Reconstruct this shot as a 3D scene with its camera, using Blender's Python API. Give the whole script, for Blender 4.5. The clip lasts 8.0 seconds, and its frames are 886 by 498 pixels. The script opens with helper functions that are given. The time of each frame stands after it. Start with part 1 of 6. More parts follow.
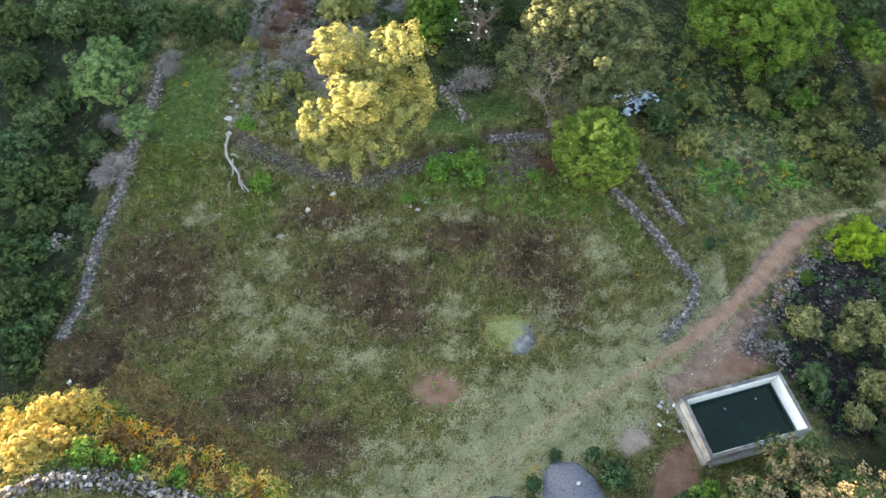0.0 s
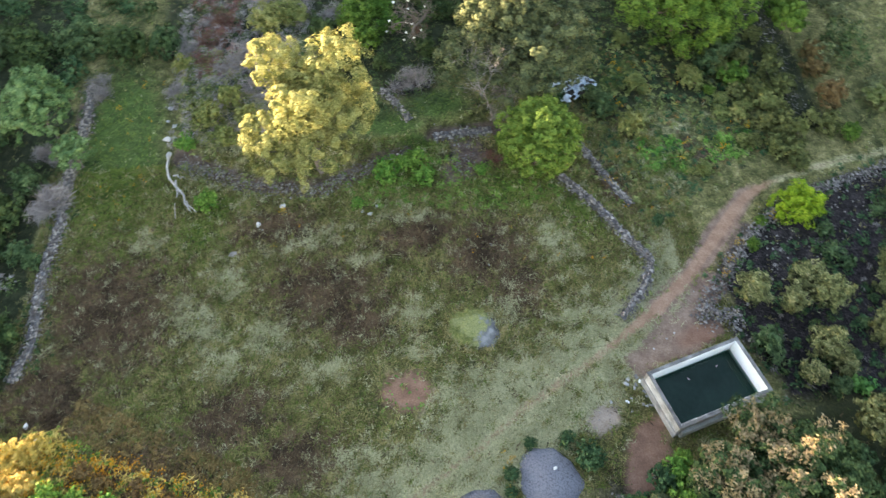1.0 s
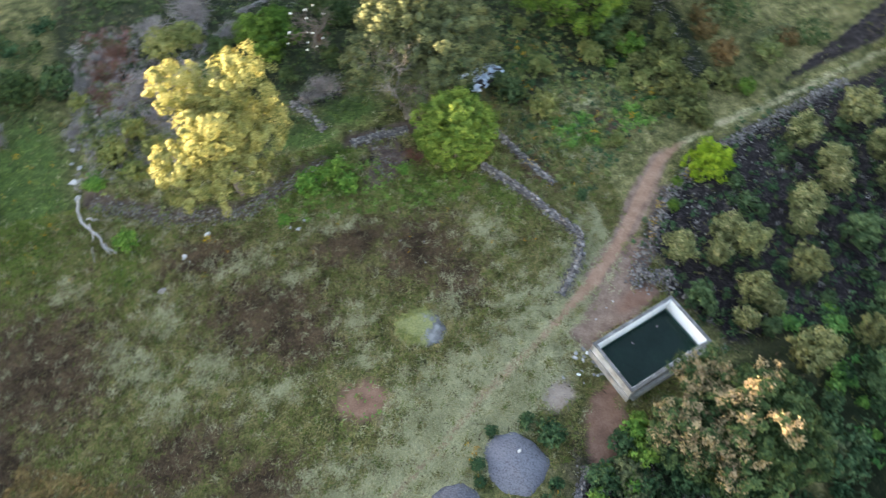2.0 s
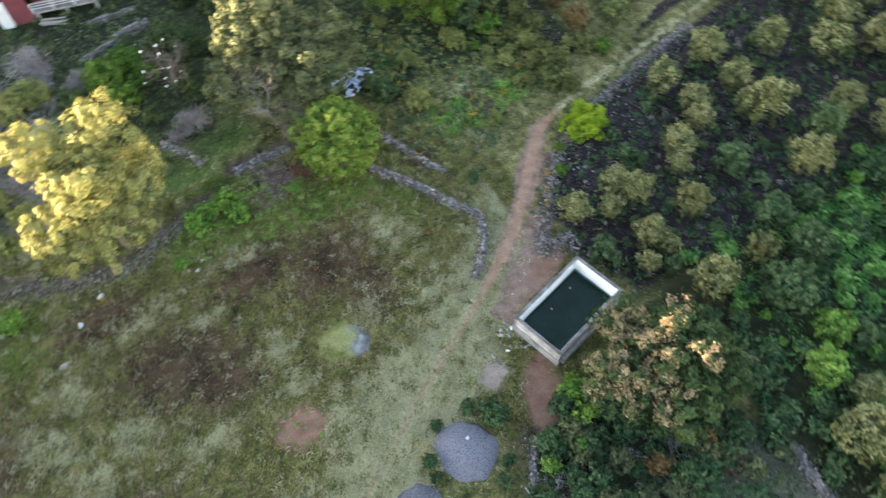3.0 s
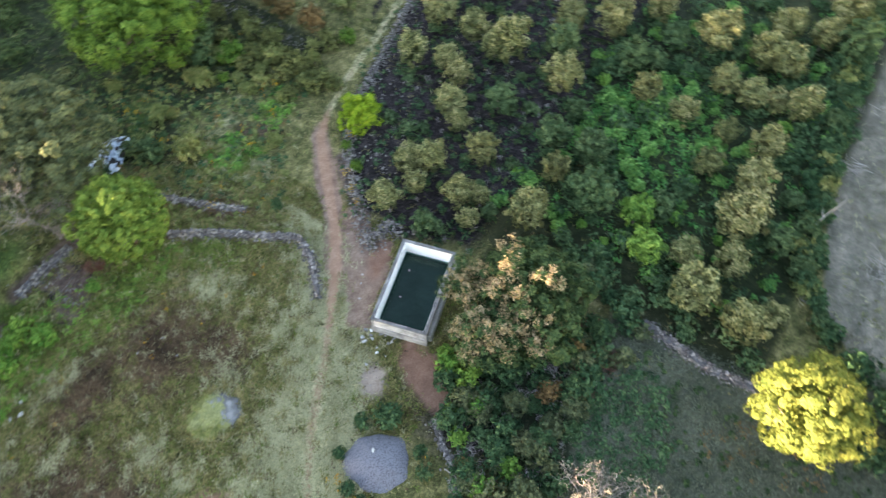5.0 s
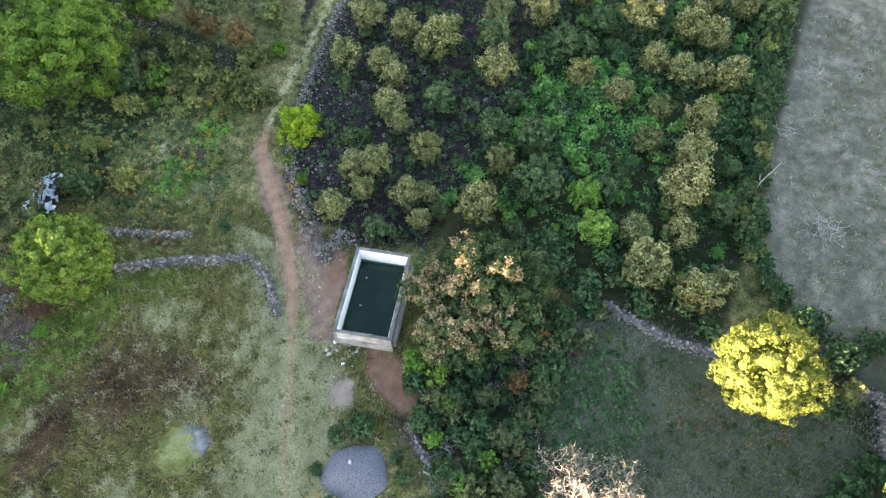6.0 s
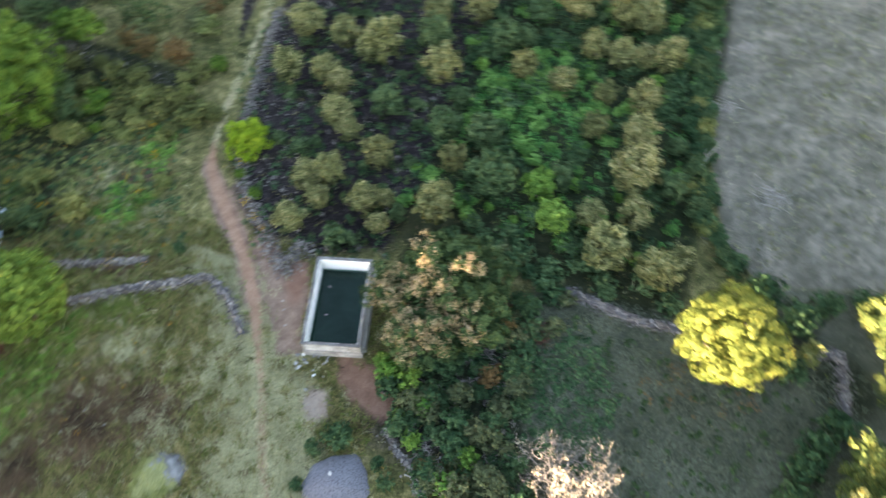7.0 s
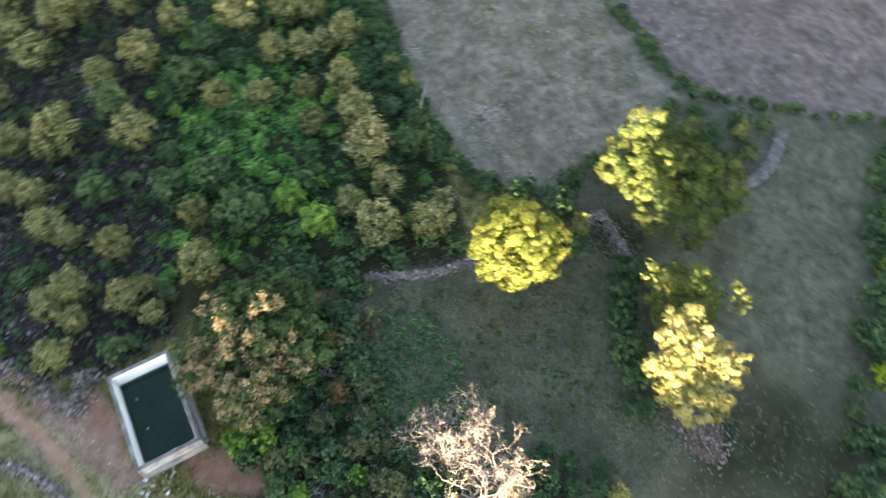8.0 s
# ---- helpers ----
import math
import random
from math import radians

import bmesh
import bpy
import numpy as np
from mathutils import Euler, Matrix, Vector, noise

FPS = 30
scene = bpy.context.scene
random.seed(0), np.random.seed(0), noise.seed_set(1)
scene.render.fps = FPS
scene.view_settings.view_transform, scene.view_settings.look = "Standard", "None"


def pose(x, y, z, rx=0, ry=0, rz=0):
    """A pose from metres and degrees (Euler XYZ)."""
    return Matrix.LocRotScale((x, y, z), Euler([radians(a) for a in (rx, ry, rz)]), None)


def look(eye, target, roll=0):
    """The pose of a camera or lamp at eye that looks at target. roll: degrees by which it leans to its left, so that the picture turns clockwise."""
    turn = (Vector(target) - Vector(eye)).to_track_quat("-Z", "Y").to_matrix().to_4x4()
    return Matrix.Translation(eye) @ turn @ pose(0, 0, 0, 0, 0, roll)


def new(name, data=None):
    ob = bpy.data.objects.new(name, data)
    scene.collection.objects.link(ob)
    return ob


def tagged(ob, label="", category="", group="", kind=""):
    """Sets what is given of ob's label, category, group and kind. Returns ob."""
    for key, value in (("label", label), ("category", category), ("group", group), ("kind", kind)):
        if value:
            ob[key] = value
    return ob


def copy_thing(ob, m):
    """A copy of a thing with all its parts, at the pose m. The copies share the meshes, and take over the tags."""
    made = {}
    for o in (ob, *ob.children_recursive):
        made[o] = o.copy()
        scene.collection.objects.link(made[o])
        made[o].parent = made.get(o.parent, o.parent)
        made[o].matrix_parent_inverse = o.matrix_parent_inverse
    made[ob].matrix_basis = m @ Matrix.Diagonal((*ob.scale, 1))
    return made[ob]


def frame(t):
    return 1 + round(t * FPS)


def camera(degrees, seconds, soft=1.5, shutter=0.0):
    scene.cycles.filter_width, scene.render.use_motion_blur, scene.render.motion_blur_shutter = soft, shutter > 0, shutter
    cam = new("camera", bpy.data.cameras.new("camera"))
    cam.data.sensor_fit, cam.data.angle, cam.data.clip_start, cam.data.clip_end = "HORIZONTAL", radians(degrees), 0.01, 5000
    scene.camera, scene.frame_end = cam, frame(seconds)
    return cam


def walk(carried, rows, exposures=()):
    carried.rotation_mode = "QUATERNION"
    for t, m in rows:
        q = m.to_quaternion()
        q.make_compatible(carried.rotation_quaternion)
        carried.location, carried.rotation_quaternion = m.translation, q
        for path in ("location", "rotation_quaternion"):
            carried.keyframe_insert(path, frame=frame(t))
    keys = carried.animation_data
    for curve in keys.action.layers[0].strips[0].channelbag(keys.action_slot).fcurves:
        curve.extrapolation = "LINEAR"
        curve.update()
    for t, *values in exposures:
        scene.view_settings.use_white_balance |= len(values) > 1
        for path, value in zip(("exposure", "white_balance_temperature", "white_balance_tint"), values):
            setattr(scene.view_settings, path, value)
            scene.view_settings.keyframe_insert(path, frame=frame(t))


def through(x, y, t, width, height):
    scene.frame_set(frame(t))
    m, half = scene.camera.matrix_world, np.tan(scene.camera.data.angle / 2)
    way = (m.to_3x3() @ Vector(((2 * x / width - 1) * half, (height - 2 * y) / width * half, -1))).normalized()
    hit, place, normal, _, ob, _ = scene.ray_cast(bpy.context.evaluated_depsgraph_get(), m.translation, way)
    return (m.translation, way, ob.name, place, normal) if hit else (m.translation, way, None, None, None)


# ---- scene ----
cam = camera(66.0, 8.0, soft=1.3, shutter=0.7)
# seconds, heading clockwise from north, degrees below the horizon, lean
PATH = [
    (0.0, 0.0, 57.66, -0.45), (0.5, 3.22, 57.7, -0.33), (1.0, 6.9, 57.72, -0.22), (1.5, 11.38, 57.75, -0.06),
    (1.7, 13.5, 57.75, 0.0), (3.0, 31.82, 57.75, 0.2), (3.5, 38.65, 57.72, 0.27), (4.0, 45.3, 57.68, 0.3),
    (4.5, 51.83, 57.63, 0.23), (5.0, 58.36, 57.58, 0.15), (5.2, 60.9, 57.56, 0.1), (5.5, 63.5, 57.52, 0.0),
    (5.9, 65.2, 57.48, -0.12), (6.3, 65.68, 57.46, -0.2), (6.5, 65.76, 57.47, -0.22), (7.0, 71.5, 57.48, -0.21),
    (7.2, 77.6, 57.5, -0.18), (7.5, 89.35, 57.53, -0.15), (7.8, 100.4, 57.55, -0.2), (8.0, 104.83, 57.58, -0.3),
]
EYE = 40.0
walk(cam, [(t, pose(0, 0, EYE, 90 - p, 0, -h) @ pose(0, 0, 0, 0, 0, r)) for t, h, p, r in PATH],
     exposures=[(0.0, 4.36, 6250.0, 21.0), (3.0, 4.39, 6120.0, 24.0), (4.5, 4.49, 6100.0, 23.0), (6.5, 4.52, 6080.0, 21.5), (8.0, 4.32, 6120.0, 24.0)])

# ---- light: the sun stands just over an unseen ridge added to the west-north-west ----
SUN_HEADING, SUN_HEIGHT = 299.4, 1.6
world = bpy.data.worlds.new("world")
scene.world = world
world.use_nodes = True
sky = world.node_tree.nodes.new("ShaderNodeTexSky")
sky.sky_type, sky.sun_disc = "NISHITA", False
sky.air_density, sky.dust_density, sky.ozone_density = 1.0, 0.2, 1.0
sky.sun_elevation, sky.sun_rotation = radians(SUN_HEIGHT), radians(SUN_HEADING)
background = world.node_tree.nodes["Background"]
background.inputs["Strength"].default_value = 0.15
world.node_tree.links.new(sky.outputs["Color"], background.inputs["Color"])
TO_SUN = Vector((math.sin(radians(SUN_HEADING)) * math.cos(radians(SUN_HEIGHT)),
                 math.cos(radians(SUN_HEADING)) * math.cos(radians(SUN_HEIGHT)), math.sin(radians(SUN_HEIGHT))))
sun = new("sun", bpy.data.lights.new("sun", "SUN"))
sun.data.energy, sun.data.angle, sun.data.color = 4.8, radians(0.6), (1.0, 0.75, 0.43)
sun.matrix_world = look(TO_SUN * 300, (0, 0, 0))

# ---- materials ----


def material(name, rough=0.9, metal=0.0, spec=0.3):
    m = bpy.data.materials.new(name)
    m.use_nodes = True
    b = m.node_tree.nodes["Principled BSDF"]
    b.inputs["Roughness"].default_value = rough
    b.inputs["Metallic"].default_value = metal
    b.inputs["Specular IOR Level"].default_value = spec
    return m, m.node_tree.nodes, m.node_tree.links, b


def ramp(nodes, links, source, stops):
    r = nodes.new("ShaderNodeValToRGB")
    while len(r.color_ramp.elements) < len(stops):
        r.color_ramp.elements.new(0.5)
    for e, (at, col) in zip(r.color_ramp.elements, stops):
        e.position, e.color = at, (*col, 1)
    links.new(source, r.inputs[0])
    return r.outputs[0]


def noise_at(nodes, links, scale, detail=4.0, coord="Object"):
    tc = nodes.new("ShaderNodeTexCoord")
    n = nodes.new("ShaderNodeTexNoise")
    n.inputs["Scale"].default_value, n.inputs["Detail"].default_value = scale, detail
    links.new(tc.outputs[coord], n.inputs["Vector"])
    return n.outputs[0]


def mix(nodes, links, fac, a, b, blend="MIX"):
    m = nodes.new("ShaderNodeMix")
    m.data_type, m.blend_type = "RGBA", blend
    for value, socket in ((fac, m.inputs[0]), (a, m.inputs[6]), (b, m.inputs[7])):
        if isinstance(value, (int, float)):
            socket.default_value = value
        elif isinstance(value, tuple):
            socket.default_value = (*value, 1)
        else:
            links.new(value, socket)
    return m.outputs[2]


def maths(nodes, links, op, a, b=0.5, clamp=False):
    m = nodes.new("ShaderNodeMath")
    m.operation, m.use_clamp = op, clamp
    for value, socket in ((a, m.inputs[0]), (b, m.inputs[1])):
        if isinstance(value, (int, float)):
            socket.default_value = value
        else:
            links.new(value, socket)
    return m.outputs[0]


def bump(nodes, links, b, source, strength, distance):
    n = nodes.new("ShaderNodeBump")
    n.inputs["Strength"].default_value, n.inputs["Distance"].default_value = strength, distance
    links.new(source, n.inputs["Height"])
    links.new(n.outputs[0], b.inputs["Normal"])


def leaf_material(name, stops, through=0.07, patch=0.9, drift=0.25):
    """Leaves: a colour for each leaf, drifting from clump to clump and from plant to plant; light comes through them."""
    m, nodes, links, b = material(name, 0.75, 0, 0.08)
    geo, info = nodes.new("ShaderNodeNewGeometry"), nodes.new("ShaderNodeObjectInfo")
    big = noise_at(nodes, links, patch, 2.0)
    pick = maths(nodes, links, "ADD", maths(nodes, links, "MULTIPLY", geo.outputs["Random Per Island"], 0.34),
                 maths(nodes, links, "MULTIPLY", big, 0.73))
    col = ramp(nodes, links, pick, stops)
    hsv = nodes.new("ShaderNodeHueSaturation")
    links.new(col, hsv.inputs["Color"])
    links.new(maths(nodes, links, "ADD", maths(nodes, links, "MULTIPLY", info.outputs["Random"], drift), 1 - drift / 2), hsv.inputs["Value"])
    links.new(maths(nodes, links, "ADD", maths(nodes, links, "MULTIPLY", info.outputs["Random"], -drift * 0.12), 0.5 + drift * 0.06), hsv.inputs["Hue"])
    links.new(hsv.outputs[0], b.inputs["Base Color"])
    tr, add = nodes.new("ShaderNodeBsdfTranslucent"), nodes.new("ShaderNodeMixShader")
    links.new(hsv.outputs[0], tr.inputs["Color"])
    add.inputs[0].default_value = through
    links.new(b.outputs[0], add.inputs[1])
    links.new(tr.outputs[0], add.inputs[2])
    links.new(add.outputs[0], nodes["Material Output"].inputs["Surface"])
    return m


def grained(name, stops, scale, fine, rough=0.9, relief=0.02, per_piece=0.0, spec=0.3):
    m, nodes, links, b = material(name, rough, 0, spec)
    n1, n2 = noise_at(nodes, links, scale, 5.0), noise_at(nodes, links, fine, 3.0)
    pick = maths(nodes, links, "ADD", maths(nodes, links, "MULTIPLY", n1, 0.65), maths(nodes, links, "MULTIPLY", n2, 0.35))
    if per_piece:
        info, geo = nodes.new("ShaderNodeObjectInfo"), nodes.new("ShaderNodeNewGeometry")
        both = maths(nodes, links, "FRACT", maths(nodes, links, "ADD", info.outputs["Random"], geo.outputs["Random Per Island"]), 0)
        pick = maths(nodes, links, "ADD", pick, maths(nodes, links, "MULTIPLY", maths(nodes, links, "SUBTRACT", both, 0.5), per_piece))
    links.new(ramp(nodes, links, pick, stops), b.inputs["Base Color"])
    bump(nodes, links, b, n2, 0.6, relief)
    return m


LEAF_ORCHARD = leaf_material("orchard_leaves", [(0.25, (0.0171, 0.0306, 0.0122)), (0.5, (0.104, 0.117, 0.044)), (0.75, (0.232, 0.226, 0.0892)), (0.97, (0.391, 0.361, 0.165))])
# paler than the orchard leaves, so crown tops read as lit from above
LEAF_LIT_FLUSH = leaf_material("lit_olive_growth", [(0.22, (0.132, 0.138, 0.054)), (0.5, (0.258, 0.26, 0.11)), (0.9, (0.444, 0.42, 0.204))])
LEAF_EMERALD = leaf_material("emerald_leaves", [(0.22, (0.0158, 0.0581, 0.0158)), (0.5, (0.0864, 0.216, 0.051)), (0.9, (0.264, 0.448, 0.114))])
LEAF_DEEP = leaf_material("deep_green_leaves", [(0.25, (0.00828, 0.0248, 0.012)), (0.52, (0.045, 0.0918, 0.0395)), (0.9, (0.138, 0.207, 0.0845))])
LEAF_THICKET = leaf_material("thicket_leaves", [(0.22, (0.010, 0.023, 0.009)), (0.5, (0.044, 0.074, 0.027)), (0.75, (0.100, 0.138, 0.048)), (0.97, (0.18, 0.215, 0.083))])
LEAF_BRIGHT = leaf_material("bright_green_leaves", [(0.25, (0.0253, 0.0782, 0.0161)), (0.52, (0.109, 0.218, 0.0368)), (0.9, (0.287, 0.437, 0.0862))])
LEAF_FRESH = leaf_material("fresh_leaves", [(0.22, (0.0224, 0.0582, 0.0112)), (0.5, (0.0896, 0.162, 0.0269)), (0.78, (0.202, 0.28, 0.0504)), (0.97, (0.358, 0.414, 0.0784))])
LEAF_BROAD = leaf_material("broad_tree_leaves", [(0.25, (0.0132, 0.0394, 0.00717)), (0.5, (0.0763, 0.143, 0.0215)), (0.75, (0.158, 0.246, 0.0403)), (0.95, (0.249, 0.34, 0.0672))])
LEAF_FIELD = leaf_material("field_tree_leaves", [(0.25, (0.0264, 0.0605, 0.0242)), (0.52, (0.116, 0.193, 0.0715)), (0.9, (0.286, 0.374, 0.154))])
LEAF_OLIVE = leaf_material("olive_shrub_leaves", [(0.25, (0.0216, 0.0324, 0.0121)), (0.52, (0.105, 0.121, 0.0405)), (0.9, (0.284, 0.277, 0.101))])
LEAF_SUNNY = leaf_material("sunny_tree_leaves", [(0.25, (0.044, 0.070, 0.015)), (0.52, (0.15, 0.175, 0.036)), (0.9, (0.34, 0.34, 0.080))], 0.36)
LEAF_HEDGE = leaf_material("hedge_tree_leaves", [(0.25, (0.011, 0.030, 0.010)), (0.52, (0.066, 0.102, 0.028)), (0.9, (0.245, 0.25, 0.065))], 0.2)
LEAF_COOL = leaf_material("cool_green_leaves", [(0.25, (0.0132, 0.0323, 0.0132)), (0.52, (0.0646, 0.106, 0.0437)), (0.9, (0.171, 0.233, 0.0994))])
LEAF_LIME = leaf_material("lime_leaves", [(0.22, (0.08, 0.14, 0.008)), (0.52, (0.21, 0.30, 0.015)), (0.9, (0.42, 0.46, 0.04))])
LEAF_PALE = leaf_material("pale_leaves", [(0.25, (0.056, 0.077, 0.0216)), (0.52, (0.175, 0.2, 0.0636)), (0.9, (0.35, 0.338, 0.132))])
LEAF_GREY = leaf_material("grey_green_leaves", [(0.22, (0.026, 0.037, 0.020)), (0.52, (0.105, 0.126, 0.060)), (0.9, (0.28, 0.285, 0.125))], 0.14)
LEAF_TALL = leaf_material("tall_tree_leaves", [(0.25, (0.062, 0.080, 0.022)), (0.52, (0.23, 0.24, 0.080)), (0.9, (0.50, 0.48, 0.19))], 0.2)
LEAF_TAN = leaf_material("tan_blossom", [(0.22, (0.10, 0.085, 0.04)), (0.5, (0.24, 0.19, 0.10)), (0.9, (0.42, 0.33, 0.20))])
LEAF_RUST = leaf_material("rusty_leaves", [(0.25, (0.07, 0.05, 0.02)), (0.55, (0.17, 0.11, 0.045)), (0.9, (0.30, 0.20, 0.09))])
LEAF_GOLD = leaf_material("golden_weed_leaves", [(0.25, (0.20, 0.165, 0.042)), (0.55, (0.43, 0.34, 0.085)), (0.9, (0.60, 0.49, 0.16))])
FLOWER = leaf_material("orange_flowers", [(0.25, (0.42, 0.18, 0.01)), (0.6, (0.55, 0.30, 0.015)), (0.9, (0.62, 0.42, 0.03))], 0.25)
WHITE_FLOWER = leaf_material("white_blossoms", [(0.2, (0.70, 0.70, 0.62)), (0.9, (0.85, 0.85, 0.80))], 0.2)
TWIG = leaf_material("grey_twigs", [(0.25, (0.12, 0.105, 0.105)), (0.55, (0.25, 0.225, 0.215)), (0.9, (0.38, 0.35, 0.33))], 0.0)
TWIG_RED = leaf_material("red_brown_twigs", [(0.25, (0.09, 0.045, 0.035)), (0.55, (0.16, 0.08, 0.06)), (0.9, (0.24, 0.14, 0.10))], 0.1)
BARK = grained("bark", [(0.3, (0.07, 0.055, 0.045)), (0.7, (0.20, 0.17, 0.14))], 3, 22)
DRY_LEAF = leaf_material("dry_cream_leaves", [(0.25, (0.20, 0.165, 0.115)), (0.55, (0.34, 0.29, 0.21)), (0.9, (0.46, 0.40, 0.30))])
DEAD_WOOD = grained("dead_wood", [(0.3, (0.14, 0.122, 0.107)), (0.7, (0.31, 0.28, 0.25))], 2, 18)
STONE = grained("stone", [(0.25, (0.065, 0.057, 0.055)), (0.5, (0.155, 0.138, 0.130)), (0.75, (0.30, 0.28, 0.26))], 2.2, 17, 0.92, 0.02, 0.5)
STONE_WHITE = grained("pale_stone", [(0.3, (0.28, 0.275, 0.27)), (0.7, (0.52, 0.51, 0.49))], 1.5, 14, 0.9, 0.02, 0.3)
PLASTER = grained("white_plaster", [(0.25, (0.60, 0.60, 0.57)), (0.45, (0.80, 0.80, 0.78)), (0.7, (0.86, 0.86, 0.85))], 0.9, 7, 0.85, 0.004)
STAINED = grained("stained_plaster", [(0.36, (0.19, 0.188, 0.185)), (0.5, (0.37, 0.37, 0.37)), (0.64, (0.58, 0.58, 0.585))], 1.1, 12, 0.9, 0.008)
LOG_GREY = grained("bleached_wood", [(0.3, (0.22, 0.20, 0.18)), (0.7, (0.42, 0.40, 0.37))], 2, 18)
CONCRETE = grained("concrete", [(0.28, (0.10, 0.098, 0.095)), (0.5, (0.23, 0.226, 0.22)), (0.72, (0.42, 0.42, 0.41))], 1.4, 16, 0.92, 0.01)
GRAVEL = grained("grey_gravel", [(0.38, (0.045, 0.045, 0.055)), (0.5, (0.092, 0.092, 0.108)), (0.62, (0.165, 0.165, 0.19))], 12, 40, 0.95, 0.05, 0.5)
# dark green floor colour that stands for light lost in deep water
DEEP_FLOOR = grained("deep_floor", [(0.3, (0.025, 0.058, 0.048)), (0.7, (0.06, 0.115, 0.095))], 0.5, 5)
TARP = grained("tarpaulin", [(0.36, (0.16, 0.20, 0.26)), (0.48, (0.34, 0.41, 0.50)), (0.62, (0.55, 0.62, 0.70))], 2.2, 8, 0.5, 0.01)
RIM = grained("weathered_rim", [(0.3, (0.055, 0.053, 0.052)), (0.5, (0.13, 0.127, 0.124)), (0.7, (0.27, 0.265, 0.26))], 1.8, 16, 0.92, 0.01)
WALL_CORE = grained("mortared_stone", [(0.3, (0.045, 0.043, 0.044)), (0.5, (0.10, 0.096, 0.098)), (0.7, (0.18, 0.172, 0.175))], 2.5, 18, 0.92, 0.02)
DARK_CLUTTER = grained("dark_clutter", [(0.3, (0.02, 0.02, 0.022)), (0.7, (0.07, 0.065, 0.06))], 2, 12)
RED_WALL = grained("red_painted_wall", [(0.3, (0.13, 0.035, 0.045)), (0.7, (0.20, 0.06, 0.07))], 0.8, 9)
WHITE_PAINT = grained("white_paint", [(0.3, (0.62, 0.64, 0.66)), (0.7, (0.80, 0.81, 0.82))], 1.0, 9, 0.6)
ROOF_SHEET = grained("roof_sheet", [(0.3, (0.16, 0.07, 0.06)), (0.7, (0.26, 0.12, 0.10))], 0.8, 9, 0.6)


def water_material():
    m, nodes, links, b = material("pond_water")
    dim, gloss = nodes.new("ShaderNodeBsdfTransparent"), nodes.new("ShaderNodeBsdfGlossy")
    dim.inputs["Color"].default_value = (0.32, 0.52, 0.45, 1)
    gloss.inputs["Roughness"].default_value = 0.04
    fres, both = nodes.new("ShaderNodeFresnel"), nodes.new("ShaderNodeMixShader")
    fres.inputs["IOR"].default_value = 1.33
    links.new(fres.outputs[0], both.inputs[0])
    links.new(dim.outputs[0], both.inputs[1])
    links.new(gloss.outputs[0], both.inputs[2])
    n = nodes.new("ShaderNodeBump")
    n.inputs["Strength"].default_value, n.inputs["Distance"].default_value = 0.08, 0.02
    links.new(noise_at(nodes, links, 2.0, 2.0), n.inputs["Height"])
    links.new(n.outputs[0], gloss.inputs["Normal"])
    links.new(both.outputs[0], nodes["Material Output"].inputs["Surface"])
    return m


WATER = water_material()

# ---- the lie of the land ----
UX, UY = math.sin(radians(SUN_HEADING)), math.cos(radians(SUN_HEADING))


def ease(a, b, v):
    v = np.clip((v - a) / (b - a), 0, 1)
    return v * v * (3 - 2 * v)


def ripple(x, y, size, k=0.0):
    """Gentle unevenness between -1 and 1."""
    a, b = x / size, y / size
    return (np.sin(a * 1.7 + 1.3 * np.sin(b * 1.1 + k) + k) + np.sin(b * 1.9 + 1.2 * np.sin(a * 0.9 + 2 * k) + 2.1 * k)
            + 0.6 * np.sin(a * 3.1 - b * 2.7 + 3 * k)) / 2.6


TERRACE_X, TERRACE_Y = (-17, -13, -10.3, -5.6, -1, 1.6, 3.8, 8, 13), (35.8, 34.2, 32.7, 31.7, 33.5, 34.2, 35.7, 35.8, 35)


def height(x, y):
    x, y = np.asarray(x, float), np.asarray(y, float)
    z = 0.10 * ripple(x, y, 9.0) + 0.05 * ripple(x, y, 2.7, 1.0)
    z = z * (1 - 0.85 * np.exp(-(((x - 17.5) / 5) ** 2 + ((y - 13) / 4) ** 2)))
    step = np.minimum(np.minimum(y - np.interp(x, TERRACE_X, TERRACE_Y), (x + 16.6) * 0.8), (11.5 - x) * 0.4)
    z = z + 0.8 * ease(-0.1, 0.9, step)
    # added rise that lifts the south-west corner into the sun
    z = z + 3.6 * np.exp(-(((x + 22) / 8.5) ** 2 + ((y - 6.5) / 6.0) ** 2))
    along, across = x * UX + y * UY, x * UY - y * UX
    # added unseen ridge; its profile sets the height where sun reaches each tree
    shade = np.interp(across, (-60, -10, -7.5, -5.5, -4, 1, 9, 17, 23, 28, 32, 35, 39, 41, 43, 52, 90), (5.0, 5.5, 5.2, 2.6, 0.3, 0.3, 6.2, 6.4, 5.2, 4.6, 5.4, 6.0, 7.0, 7.2, 8.0, 9.0, 9.0))
    shade_crest = shade + 185 * math.tan(radians(SUN_HEIGHT))
    z = z + shade_crest * ease(95, 172, along) * (1 - 0.5 * ease(200, 420, along))
    far = np.hypot(x - 10, y)
    return z + 2.5 * ripple(x, y, 90.0, 2.0) * ease(110, 260, far) * (1 - ease(60, 110, along))


FIELD_X, FIELD_Y = (26, 28.7, 30.7, 34.2, 39.5, 46.3, 53, 60, 70), (-15.5, -12.6, -10.7, -9.4, -8.6, -8.2, -7.8, -7.4, -7)


def hz(x, y):
    return float(height(x, y))


